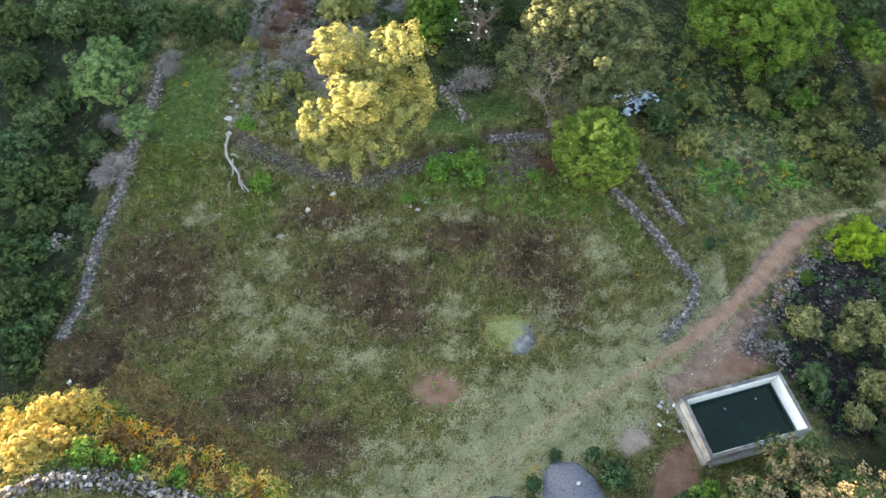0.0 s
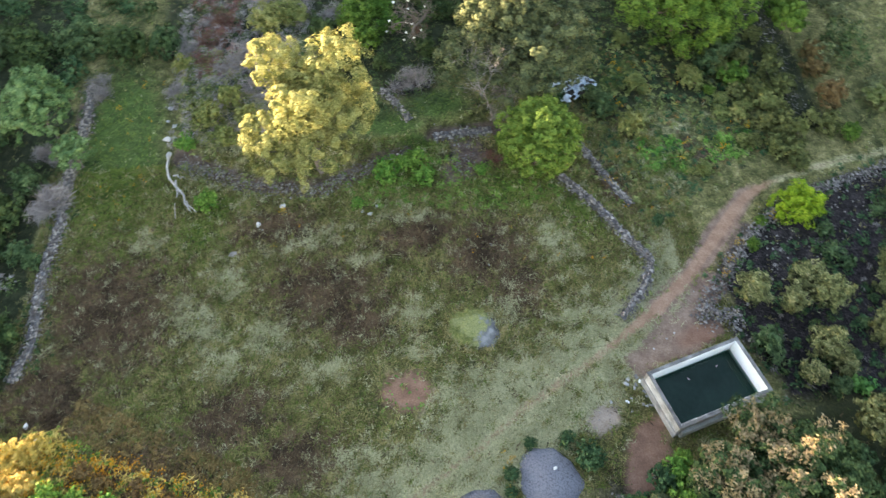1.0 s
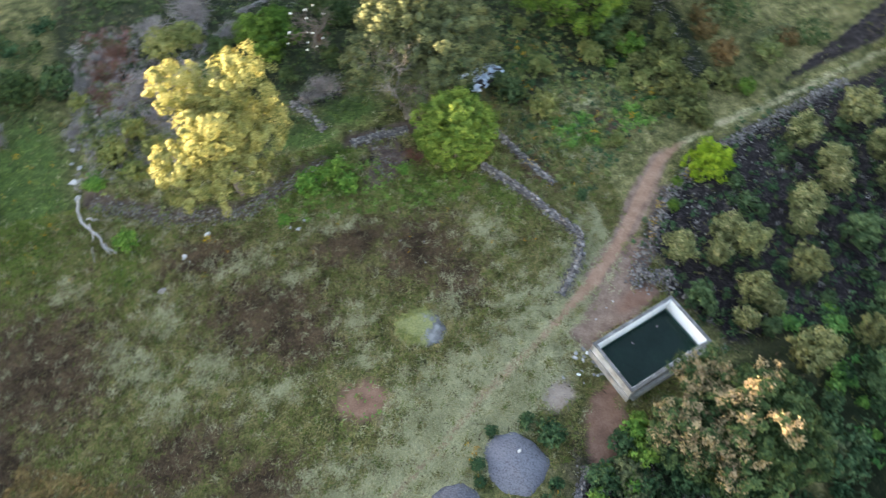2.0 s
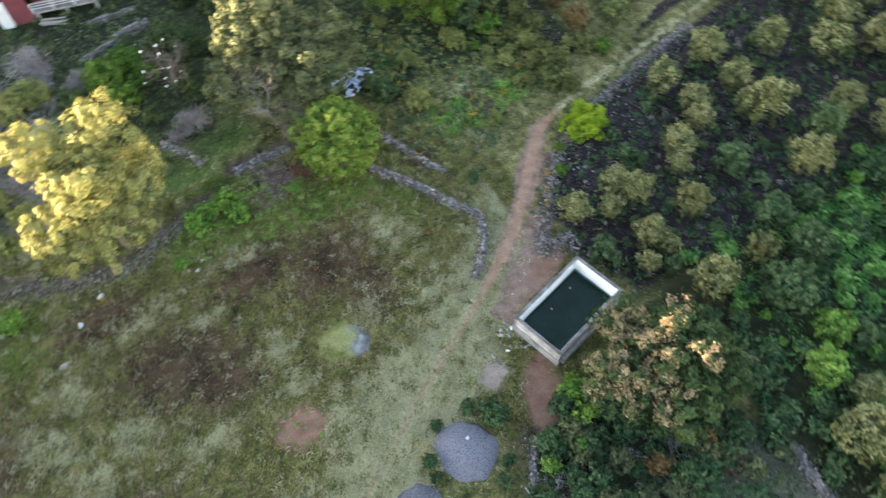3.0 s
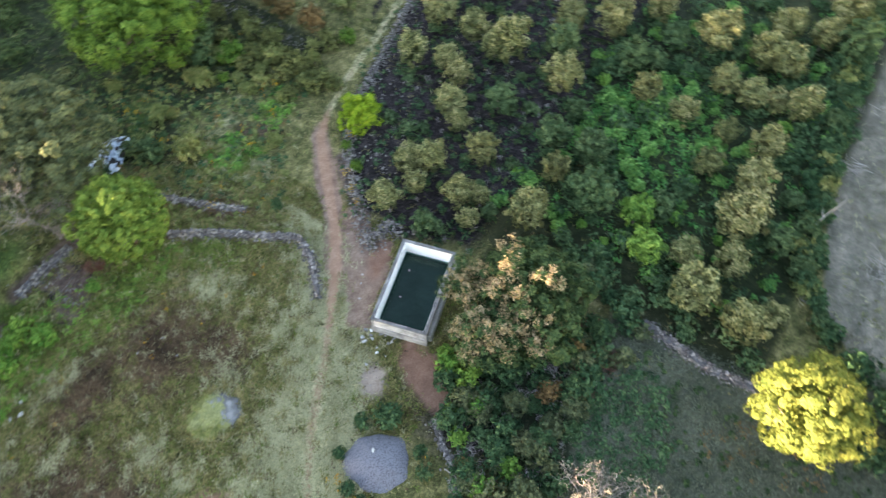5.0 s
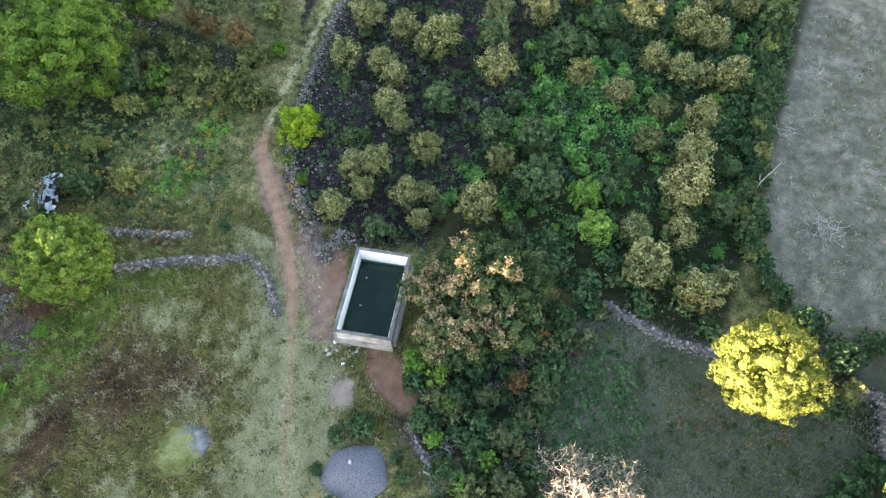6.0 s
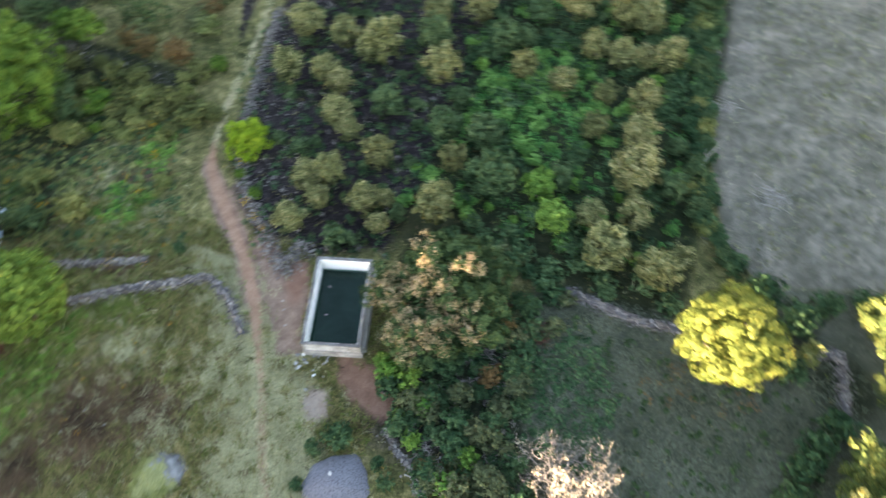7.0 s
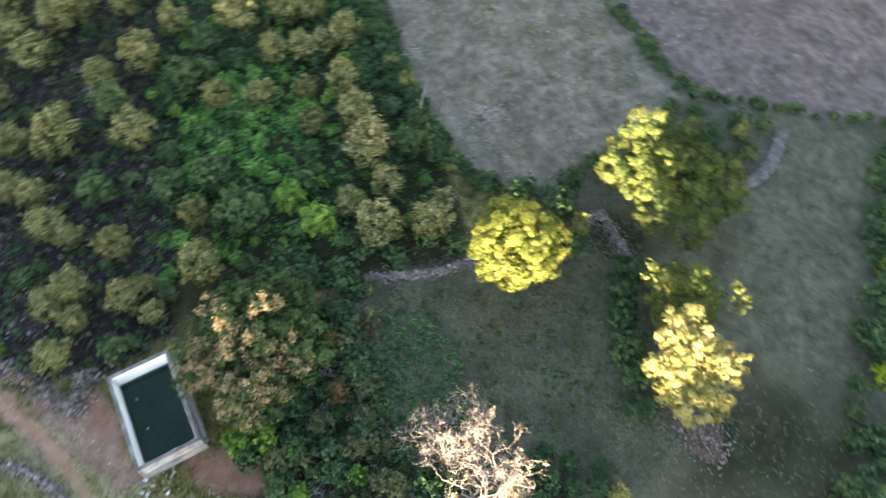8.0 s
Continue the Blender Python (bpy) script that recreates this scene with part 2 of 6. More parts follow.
TRAIL = ((60, 33.5), (50, 32.2), (43.5, 31), (37.9, 29.8), (32.4, 29.0), (28, 28), (25.4, 26.8), (22.6, 24.2), (19.6, 21.2), (16.4, 18.7),
         (13.4, 16.9), (10.6, 15.3), (7.2, 13.6), (3.6, 11.2), (-0.2, 9.0), (-5, 6.0), (-12, 2))


def to_line(x, y, pts):
    best = np.full(np.shape(x), 1e9)
    for (ax, ay), (bx, by) in zip(pts, pts[1:]):
        k = np.clip(((x - ax) * (bx - ax) + (y - ay) * (by - ay)) / ((bx - ax) ** 2 + (by - ay) ** 2), 0, 1)
        best = np.minimum(best, np.hypot(x - ax - k * (bx - ax), y - ay - k * (by - ay)))
    return best


def blob(x, y, cx, cy, rx, ry=None, turn=0.0):
    c, s = math.cos(radians(turn)), math.sin(radians(turn))
    u, v = (x - cx) * c + (y - cy) * s, -(x - cx) * s + (y - cy) * c
    return np.exp(-((u / rx) ** 2 + (v / (ry or rx)) ** 2))


def covers(x, y):
    """How much of each ground cover lies at a place: bare soil, pale soil, red soil, straw, brown weeds, litter with
    painted shade, painted shade under plants, three fields, lush green.
    """
    x, y = np.asarray(x, float), np.asarray(y, float)
    uneven = 0.5 * ripple(x, y, 1.6, 0.4) + 0.5 * ripple(x, y, 3.7, 1.9)
    d = to_line(x, y, TRAIL)
    d = d * (1 + 0.35 * ease(24, 30, x))
    worn = (1 - 0.4 * ease(16, 11, x)) * (1 - 0.6 * ease(26, 29, x))
    soil = ease(0.62, 0.12, d + 0.15 * uneven) * worn
    soil = np.maximum(soil, 0.3 * ease(1.3, 0.4, d + 0.3 * uneven) * worn)
    soil = np.maximum(soil, ease(1.15, 0.35, to_line(x, y, ((24.6, 25.4), (22.6, 23.0), (20.2, 20.4))) + 0.3 * uneven) * 0.38)
    earth = 0.85 * ease(1.5, 0.5, to_line(x, y, ((20.6, 20.2), (18.4, 18.0), (15.6, 16.4), (14.2, 15.0))) + 0.35 * uneven)
    earth = np.maximum(earth, 0.9 * ease(1.2, 0.5, to_line(x, y, ((14.0, 15.4), (17.0, 16.0), (19.6, 17.0))) + 0.25 * uneven))
    earth = np.maximum(earth, 0.8 * ease(1.2, 0.5, d + 0.3 * uneven) * ease(13, 17, x) * (1 - ease(25, 28, x)))
    bank = np.zeros_like(x)
    for pts, wide in (((( -15.6, 35.2), (-10.3, 32.3), (-5.6, 31.3), (-1, 33.1), (1.6, 33.9)), 1.1), (((3.4, 35.3), (8.4, 35.4)), 0.9), (((4.6, 31.6), (6.4, 33.0), (5.8, 34.8)), 1.7),
                      (((12.4, 30.2), (15.7, 24.7)), 0.8), (((14.3, 33.5), (16.0, 29.0)), 0.9), (((-13.8, 43), (-13.4, 53)), 1.2), 
                      (((-23.4, 44), (-23.7, 33), (-24.0, 24), (-24.6, 18.6)), 0.7), (((10.8, -17.4), (7.4, -18)), 1.6), (((24.5, 24.2), (20.9, 19.8), (18.7, 17.6)), 0.9)):
        bank = np.maximum(bank, 0.95 * ease(wide, 0.3 * wide, to_line(x, y, pts) + 0.4 * uneven))
    red = np.maximum(1.3 * blob(x, y, -0.5, 15.0, 1.7, 1.5), 1.5 * blob(x, y, 13.1, 9.4, 2.6, 1.15, 62))
    red = np.maximum(red, 0.9 * blob(x, y, 18.6, 16.6, 1.9, 0.9, 10))
    red = red * (1 + 0.35 * ripple(x, y, 0.5, 1.1) + 0.3 * uneven)
    pale = np.maximum(1.2 * blob(x, y, 11.1, 11.9, 1.3, 0.9, 30), 0.12 * ease(0.75, 0.2, d))
    straw = 0.9 * ease(4.6, 1.2, d + uneven) * (x < 19)
    straw = np.maximum(straw, 0.5 * ease(0.95, 0.3, d + 0.2 * uneven) * ease(25, 28, x))
    for cx, cy, rx, ry, turn in ((-13.5, 21.5, 1.6, 3.4, 35), (-9.2, 20.0, 1.9, 1.5, 0), (-11.8, 18.4, 1.6, 1.2, 0), (0.6, 20.4, 1.6, 1.2, 20),
                                 (0.4, 17.9, 1.8, 1.0, -20), (-5.0, 17.0, 2.4, 0.9, 0), (10.8, 18.8, 2.0, 1.3, 30), (-17.5, 28.2, 1.5, 1.2, 0), (-6.0, 27.0, 3.4, 1.2, 10), (-11.5, 24.4, 1.4, 2.0, 20), (1.0, 28.2, 2.6, 0.9, -10), (-2.5, 25.0, 2.0, 0.8, 20), (10.8, 25.0, 1.6, 2.2, 30),
                                 (-12, 40, 3.6, 6.0, 0), (-8, 46, 4.0, 5.0, 0), (-6, 38, 3.0, 3.0, 0), (2.5, 14.5, 3.5, 2.2, 30), (-3.5, 11.5, 3.0, 1.2, 10), (6.5, 20, 2.2, 1.2, 40), (9.5, 16.6, 3.0, 1.8, 30)):
        straw = np.maximum(straw, 0.72 * blob(x, y, cx, cy, rx, ry, turn))
    for cx, cy, rx, ry, turn in ((25.2, 34.6, 1.9, 1.2, 20), (20.6, 28.6, 1.7, 1.1, 40), (22.5, 34.0, 2.2, 1.5, 0), (27.3, 36.2, 1.2, 1.6, 0), (20.0, 36.0, 1.4, 1.0, 0)):
        straw = np.maximum(straw, 0.5 * blob(x, y, cx, cy, rx, ry, turn))
    weeds = np.zeros_like(x)
    for cx, cy, rx, ry, turn in ((-19.2, 22.8, 3.9, 4.2, 30), (-5.0, 22.6, 3.6, 2.5, -10), (-3.2, 20.2, 2.2, 1.6, 0), (5.9, 24.6, 2.8, 2.2, 20), (7.6, 21.5, 1.6, 1.9, 0),
                                 (-22.0, 17.2, 2.4, 3.2, 20), (-11.2, 14.6, 2.6, 1.6, 20), (-7.2, 11.6, 2.2, 1.6, 0), (-8.3, 28.2, 2.6, 1.4, 0), (-16.0, 11.5, 4.0, 2.0, -15),
                                 (1.5, 26.5, 2.8, 1.4, 10), (16, 29, 0.8, 2.2, 20), (24.0, 31.0, 1.4, 0.9, 10), (18.6, 35.6, 1.0, 1.6, 0), (22.8, 32.4, 1.0, 0.7, 30)):
        weeds = np.maximum(weeds, blob(x, y, cx, cy, rx, ry, turn))
    # Dark dead leaves and soil, toned down further to carry shade beneath canopies.
    shaded_litter = ease(-0.6, 0.8, (x - 21) * 0.5 + uneven) * ease(10, 14, y + 0.12 * (x - 20)) * ease(0.8, 2.6, d) * (y < 0.42 * x + 15.2)
    shaded_litter = np.maximum(shaded_litter, 0.45 * ease(-25.2, -26.6, x + uneven))
    shaded_litter = np.maximum(shaded_litter, 1.2 * blob(x, y, 14.5, 4.5, 6.0, 4.5, -50))
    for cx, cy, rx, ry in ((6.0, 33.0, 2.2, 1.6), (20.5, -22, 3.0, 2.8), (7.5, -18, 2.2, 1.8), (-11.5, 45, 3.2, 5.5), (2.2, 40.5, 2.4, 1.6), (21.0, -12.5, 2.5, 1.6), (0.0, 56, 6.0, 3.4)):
        shaded_litter = np.maximum(shaded_litter, 1.1 * blob(x, y, cx, cy, rx, ry))
    # Ground made near-black where plants crowd, standing in for shade between and below them.
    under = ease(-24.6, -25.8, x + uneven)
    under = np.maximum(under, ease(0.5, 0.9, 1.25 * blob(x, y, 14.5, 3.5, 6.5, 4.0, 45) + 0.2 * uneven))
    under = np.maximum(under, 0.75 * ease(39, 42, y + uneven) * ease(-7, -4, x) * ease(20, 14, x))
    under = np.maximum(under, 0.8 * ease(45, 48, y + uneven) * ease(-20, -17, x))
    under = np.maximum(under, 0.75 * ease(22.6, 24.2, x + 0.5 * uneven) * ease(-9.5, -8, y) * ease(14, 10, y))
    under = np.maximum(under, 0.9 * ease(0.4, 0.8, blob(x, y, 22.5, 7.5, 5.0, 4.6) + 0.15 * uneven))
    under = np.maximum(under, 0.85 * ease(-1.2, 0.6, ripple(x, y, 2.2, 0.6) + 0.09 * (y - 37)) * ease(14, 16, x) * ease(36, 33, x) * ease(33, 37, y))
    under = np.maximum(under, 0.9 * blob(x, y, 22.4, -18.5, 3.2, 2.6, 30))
    # darker corner of the low meadow, its dimness painted into the ground
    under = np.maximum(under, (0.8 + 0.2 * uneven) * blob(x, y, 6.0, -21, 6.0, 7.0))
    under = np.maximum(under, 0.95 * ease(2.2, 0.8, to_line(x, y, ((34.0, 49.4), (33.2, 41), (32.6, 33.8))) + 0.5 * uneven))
    edge = np.interp(x, FIELD_X, FIELD_Y) + 0.4 * uneven
    hedge = np.interp(x, (20, 26.7, 29.6, 34, 39.2, 46.3, 60, 75), (-60, -43.5, -36.5, -29.6, -28.7, -28.0, -27, -26))
    far_side = y < hedge
    field = ease(0.6, -0.6, y - edge) * ease(26.5, 28.5, x + 0.3 * (y + 12)) * (1 - far_side)
    tilled = 1.0 * far_side * (x > 24)
    low = ease(2.5, 0.0, y) * np.maximum(ease(25, 23, x), ease(-11, -14, y)) * (1 - tilled) * (1 - field)
    lush = 0.9 * ease(26, 29, x) * ease(-9.5, -7.5, y) * ease(13.5, 9.5, y)
    lush = np.maximum(lush, 1.1 * blob(x, y, -20.3, 37, 3.4, 9.0))
    for cx, cy, rx, ry in ((0.5, 31.6, 4.0, 1.4), (8.5, 29.5, 4.0, 2.0), (21, 31, 2.6, 1.8), (25.5, 31.5, 2.0, 1.4), (9.3, 12.4, 1.2, 1.0), (18, 42, 4, 5), (4, 38, 3, 2), (13, 27, 2, 2), (-14, 28.5, 1.6, 1.6), (-12.6, 30.6, 1.4, 1.2), (0.5, 36.2, 3.0, 1.6), (2.5, 34.6, 2.0, 1.0)):
        lush = np.maximum(lush, 0.9 * blob(x, y, cx, cy, rx, ry))
    lush = np.maximum(lush, (0.42 + 0.2 * uneven) * ease(33, 37, y) * ease(12, 15, x) * ease(34, 31, x))
    lush = np.maximum(lush, (0.45 + 0.2 * uneven) * ease(41, 45, y) * ease(-7, -3, x) * ease(36, 33, x))
    return dict(soil=soil, earth=earth, bank=bank, under=under, red=red, pale=pale, straw=straw, weeds=weeds, shaded_litter=shaded_litter, field=field, tilled=tilled, low=low, lush=lush)


def ground_material():
    m, nodes, links, b = material("meadow_ground", 0.97, 0, 0.15)
    wide, mid, fine = noise_at(nodes, links, 0.22, 4.0), noise_at(nodes, links, 1.3, 4.0), noise_at(nodes, links, 11.0, 3.0)
    both = maths(nodes, links, "ADD", maths(nodes, links, "MULTIPLY", wide, 0.45), maths(nodes, links, "MULTIPLY", mid, 0.55))
    col = ramp(nodes, links, both, [(0.34, (0.020, 0.026, 0.009)), (0.47, (0.075, 0.078, 0.029)), (0.58, (0.15, 0.138, 0.058)), (0.70, (0.26, 0.225, 0.11))])
    grit = maths(nodes, links, "SUBTRACT", maths(nodes, links, "ADD", maths(nodes, links, "MULTIPLY", mid, 0.7), maths(nodes, links, "MULTIPLY", fine, 0.3)), 0.5)

    def cover_of(cover):
        at = nodes.new("ShaderNodeAttribute")
        at.attribute_name = cover
        return at.outputs["Fac"]

    def lay(col, cover, stops, rough_edge=0.9, top=1.0):
        f = maths(nodes, links, "ADD", cover_of(cover), maths(nodes, links, "MULTIPLY", grit, rough_edge))
        f = maths(nodes, links, "MULTIPLY", maths(nodes, links, "SUBTRACT", f, 0.3), 2.5, True)
        f = maths(nodes, links, "MULTIPLY", f, top)
        tone = maths(nodes, links, "ADD", maths(nodes, links, "MULTIPLY", mid, 0.5), maths(nodes, links, "MULTIPLY", fine, 0.5))
        return mix(nodes, links, f, col, ramp(nodes, links, tone, stops))

    col = lay(col, "lush", [(0.3, (0.018, 0.038, 0.010)), (0.7, (0.070, 0.118, 0.026))], 0.9, 0.9)
    col = lay(col, "straw", [(0.3, (0.23, 0.222, 0.125)), (0.7, (0.44, 0.415, 0.26))], 0.9, 0.85)
    col = lay(col, "weeds", [(0.3, (0.030, 0.022, 0.017)), (0.7, (0.108, 0.076, 0.053))], 0.9, 0.88)
    # almost black, so this floor also carries the shade of the crowns
    col = lay(col, "shaded_litter", [(0.36, (0.007, 0.006, 0.006)), (0.5, (0.017, 0.014, 0.015)), (0.66, (0.060, 0.050, 0.052))], 0.7)
    tiny, small = noise_at(nodes, links, 24.0, 3.0), noise_at(nodes, links, 5.5, 3.0)
    col = mix(nodes, links, 1.0, col, ramp(nodes, links, tiny, [(0.32, (0.45, 0.45, 0.45)), (0.5, (1.1, 1.1, 1.08)), (0.68, (1.9, 1.88, 1.8))]), "MULTIPLY")
    col = mix(nodes, links, 1.0, col, ramp(nodes, links, small, [(0.34, (0.6, 0.62, 0.6)), (0.5, (1.0, 1.0, 1.0)), (0.66, (1.35, 1.32, 1.3))]), "MULTIPLY")
    col = lay(col, "low", [(0.36, (0.041, 0.049, 0.031)), (0.5, (0.076, 0.081, 0.057)), (0.64, (0.118, 0.120, 0.089))], 0.6)
    col = lay(col, "field", [(0.36, (0.066, 0.072, 0.054)), (0.5, (0.128, 0.119, 0.095)), (0.64, (0.20, 0.180, 0.152))], 0.3)
    col = lay(col, "tilled", [(0.36, (0.06, 0.049, 0.047)), (0.5, (0.105, 0.087, 0.085)), (0.64, (0.17, 0.147, 0.14))], 0.2)
    # painted shade, nearly black, laid over the covers so far
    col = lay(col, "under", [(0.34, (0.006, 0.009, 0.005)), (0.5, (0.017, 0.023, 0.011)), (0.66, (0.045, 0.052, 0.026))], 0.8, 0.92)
    broad = noise_at(nodes, links, 0.42, 5.0)
    open_land = maths(nodes, links, "MAXIMUM", cover_of("low"), maths(nodes, links, "MAXIMUM", cover_of("field"), cover_of("tilled")), True)
    col = mix(nodes, links, open_land, col, mix(nodes, links, 1.0, col, ramp(nodes, links, broad, [(0.36, (0.76, 0.78, 0.75)), (0.48, (0.98, 0.98, 0.98)), (0.62, (1.26, 1.24, 1.25))]), "MULTIPLY"))
    col = lay(col, "bank", [(0.34, (0.048, 0.033, 0.027)), (0.5, (0.112, 0.080, 0.066)), (0.66, (0.20, 0.152, 0.128))], 0.8, 0.9)
    col = lay(col, "earth", [(0.34, (0.135, 0.085, 0.066)), (0.5, (0.205, 0.135, 0.106)), (0.66, (0.285, 0.205, 0.168))], 0.7, 0.92)
    col = lay(col, "soil", [(0.36, (0.225, 0.130, 0.084)), (0.5, (0.30, 0.182, 0.122)), (0.64, (0.38, 0.25, 0.175))], 0.7, 0.9)
    col = lay(col, "pale", [(0.3, (0.20, 0.152, 0.115)), (0.7, (0.38, 0.31, 0.25))], 0.6)
    col = lay(col, "red", [(0.3, (0.13, 0.070, 0.048)), (0.5, (0.20, 0.115, 0.08)), (0.72, (0.28, 0.17, 0.12))], 0.6, 0.95)
    links.new(col, b.inputs["Base Color"])
    bump(nodes, links, b, tiny, 0.9, 0.08)
    return m


GROUND = ground_material()


def mesh_from(name, verts, faces_of, mats, smooth=False):
    """A mesh from an array of corners and an array of faces with the same number of corners each."""
    me = bpy.data.meshes.new(name)
    verts, faces_of = np.asarray(verts, np.float32), np.asarray(faces_of, np.int32)
    n, k = faces_of.shape
    me.vertices.add(len(verts))
    me.vertices.foreach_set("co", verts.ravel())
    me.loops.add(n * k)
    me.loops.foreach_set("vertex_index", faces_of.ravel())
    me.polygons.add(n)
    me.polygons.foreach_set("loop_start", np.arange(0, n * k, k, dtype=np.int32))
    me.polygons.foreach_set("use_smooth", np.full(n, smooth))
    me.update(calc_edges=True)
    me.validate()
    for m in mats if isinstance(mats, (list, tuple)) else [mats]:
        me.materials.append(m)
    return me


def part(name, data, parent, label=""):
    ob = new(name, data)
    ob.parent = parent
    return tagged(ob, label)


def part_bm(name, bm, mat, parent=None, label="", smooth=False):
    me = bpy.data.meshes.new(name)
    bmesh.ops.recalc_face_normals(bm, faces=bm.faces)
    bm.to_mesh(me)
    bm.free()
    me.materials.append(mat)
    if smooth:
        for p in me.polygons:
            p.use_smooth = True
    return part(name, me, parent, label)


def axis_of(lo, hi, step, reach, wide):
    """Even steps in the middle, wider ones out to the added ridge, then ever wider to the horizon."""
    mid = list(np.arange(lo - wide[0], lo, 2.5)) + list(np.arange(lo, hi, step)) + list(np.arange(hi, hi + wide[1], 2.5))
    lo, hi, step = lo - wide[0], hi + wide[1], 2.5
    out, s, v = [], step, hi
    while v < reach:
        out.append(v)
        s *= 1.09
        v += s
    back, s, v = [], step * 1.09, lo - step * 1.09
    while v > -reach:
        back.append(v)
        s *= 1.09
        v -= s
    return np.array(back[::-1] + mid + out)


def make_ground():
    xs, ys = axis_of(-42, 64, 0.42, 2200, (160, 0)), axis_of(-54, 64, 0.42, 2200, (0, 120))
    X, Y = np.meshgrid(xs, ys)
    Z = height(X, Y)
    nx, ny = len(xs), len(ys)
    i = np.arange(nx * ny).reshape(ny, nx)
    quads = np.stack([i[:-1, :-1], i[:-1, 1:], i[1:, 1:], i[1:, :-1]], -1).reshape(-1, 4)
    me = mesh_from("ground", np.stack([X, Y, Z], -1).reshape(-1, 3), quads, GROUND, True)
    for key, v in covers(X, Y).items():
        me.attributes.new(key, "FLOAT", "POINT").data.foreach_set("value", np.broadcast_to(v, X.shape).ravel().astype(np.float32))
    return tagged(new("ground", me), "uneven meadow ground with worn earth and dry patches", "ground", kind="structure")


make_ground()

# ---- building plants ----


def unit(v):
    return v / np.maximum(np.linalg.norm(v, axis=-1, keepdims=True), 1e-9)


def leaves(rng, at, normal, length, width):
    """Corners and faces of one pointed leaf at each place."""
    n = len(at)
    side = unit(np.cross(normal, rng.normal(size=(n, 3))))
    tip = unit(np.cross(side, normal))
    size = rng.uniform(0.65, 1.3, (n, 1))
    L, W = tip * length * size, side * width * size
    droop = normal * (0.15 * length)
    v = np.stack([at - L * 0.45 - W * 0.5, at - L * 0.3 + W * 0.5, at + L * 0.55 - droop], 1).reshape(-1, 3)
    return v, np.arange(3 * n, dtype=np.int32).reshape(-1, 3)


def crown_clumps(rng, lobes, clumps, low, even):
    """Centres of the clumps of a crown, spread over the outside of its egg-shaped lobes, and the way each faces."""
    lobes = np.array(lobes, float)
    mid, rad = lobes[:, :3], lobes[:, 3:]
    share = (rad[:, 0] * rad[:, 1] + rad[:, 0] * rad[:, 2] + rad[:, 1] * rad[:, 2])
    pick = rng.choice(len(lobes), clumps * 12, p=share / share.sum())
    way = unit(rng.normal(size=(len(pick), 3)))
    at = mid[pick] + way * rad[pick]
    keep = way[:, 2] > low
    for k in range(len(lobes)):
        keep &= (pick == k) | (np.linalg.norm((at - mid[k]) / rad[k], axis=1) > 0.85)
    way, at, pick = way[keep], at[keep], pick[keep]
    order, gap = [0], np.linalg.norm(at - at[0], axis=1)
    while len(order) < min(clumps, len(at)):
        k = int(np.argmax(gap * rng.uniform(0.7, 1.0, len(gap))))
        order.append(k)
        gap = np.minimum(gap, np.linalg.norm(at - at[k], axis=1))
    way, pick = way[order], pick[order]
    reach = rng.uniform(even, 1.12, (len(order), 1)) ** 0.6
    return mid[pick] + way * rad[pick] * reach, way


def crown_points(rng, radii, clumps, clump, count, low=-0.35, lean=(0, 0, 0), even=0.5, lobes=None):
    """Places and normals of the leaves of a crown: uneven clumps, each a bunch of leafy tufts with gaps between them."""
    centre, way = crown_clumps(rng, lobes or [(0, 0, 0, *radii)], clumps, low, even)
    centre = centre + np.array(lean) * way[:, 2:3]
    n, tufts = len(way), 7
    size = (clump * rng.uniform(0.65, 1.3, n))[:, None] * rng.uniform(0.8, 1.25, (n, 3)) * np.array((1, 1, 0.9))
    tuft = unit(rng.normal(size=(n, tufts, 3)) + 0.55 * way[:, None] + np.array((0, 0, 0.25)))
    spread = rng.uniform(0.5, 0.95, (n, tufts, 1))
    bulk = rng.uniform(0.26, 0.52, (n, tufts, 1))
    pick, sub = rng.integers(0, n, count), rng.integers(0, tufts, count)
    off = unit(rng.normal(size=(count, 3)) + 0.45 * tuft[pick, sub])
    at = centre[pick] + (tuft[pick, sub] * spread[pick, sub] + off * bulk[pick, sub] * rng.uniform(0.7, 1.12, (count, 1))) * size[pick]
    normal = unit(off * 0.9 + tuft[pick, sub] * 0.5 + 0.4 * way[pick] + 0.34 * rng.normal(size=(count, 3)))
    return at, normal, centre


def crown_mesh(name, seed, radii, clumps, clump, count, length, width, mat, up, low=-0.35, lean=(0, 0, 0), even=0.5, lobes=None):
    rng = np.random.default_rng(seed)
    at, normal, centre = crown_points(rng, radii, clumps, clump, count, low, lean, even, lobes)
    inner = count // 5
    pick, other = rng.integers(0, len(centre), inner), rng.integers(0, len(centre), inner)
    k = rng.uniform(0.0, 0.35, (inner, 1))
    core = centre.mean(axis=0)
    mid = core + ((1 - k) * centre[pick] + k * centre[other] - core) * rng.uniform(0.45, 0.85, (inner, 1)) + rng.normal(size=(inner, 3)) * clump * 0.2
    v, f = joined([leaves(rng, at + np.array((0, 0, up)), normal, length, width),
                   leaves(rng, mid + np.array((0, 0, up)), unit(rng.normal(size=(inner, 3)) + np.array((0, 0, 0.8))), length * 1.5, width * 1.7)])
    return mesh_from(name, v, f, mat), centre + np.array((0, 0, up))


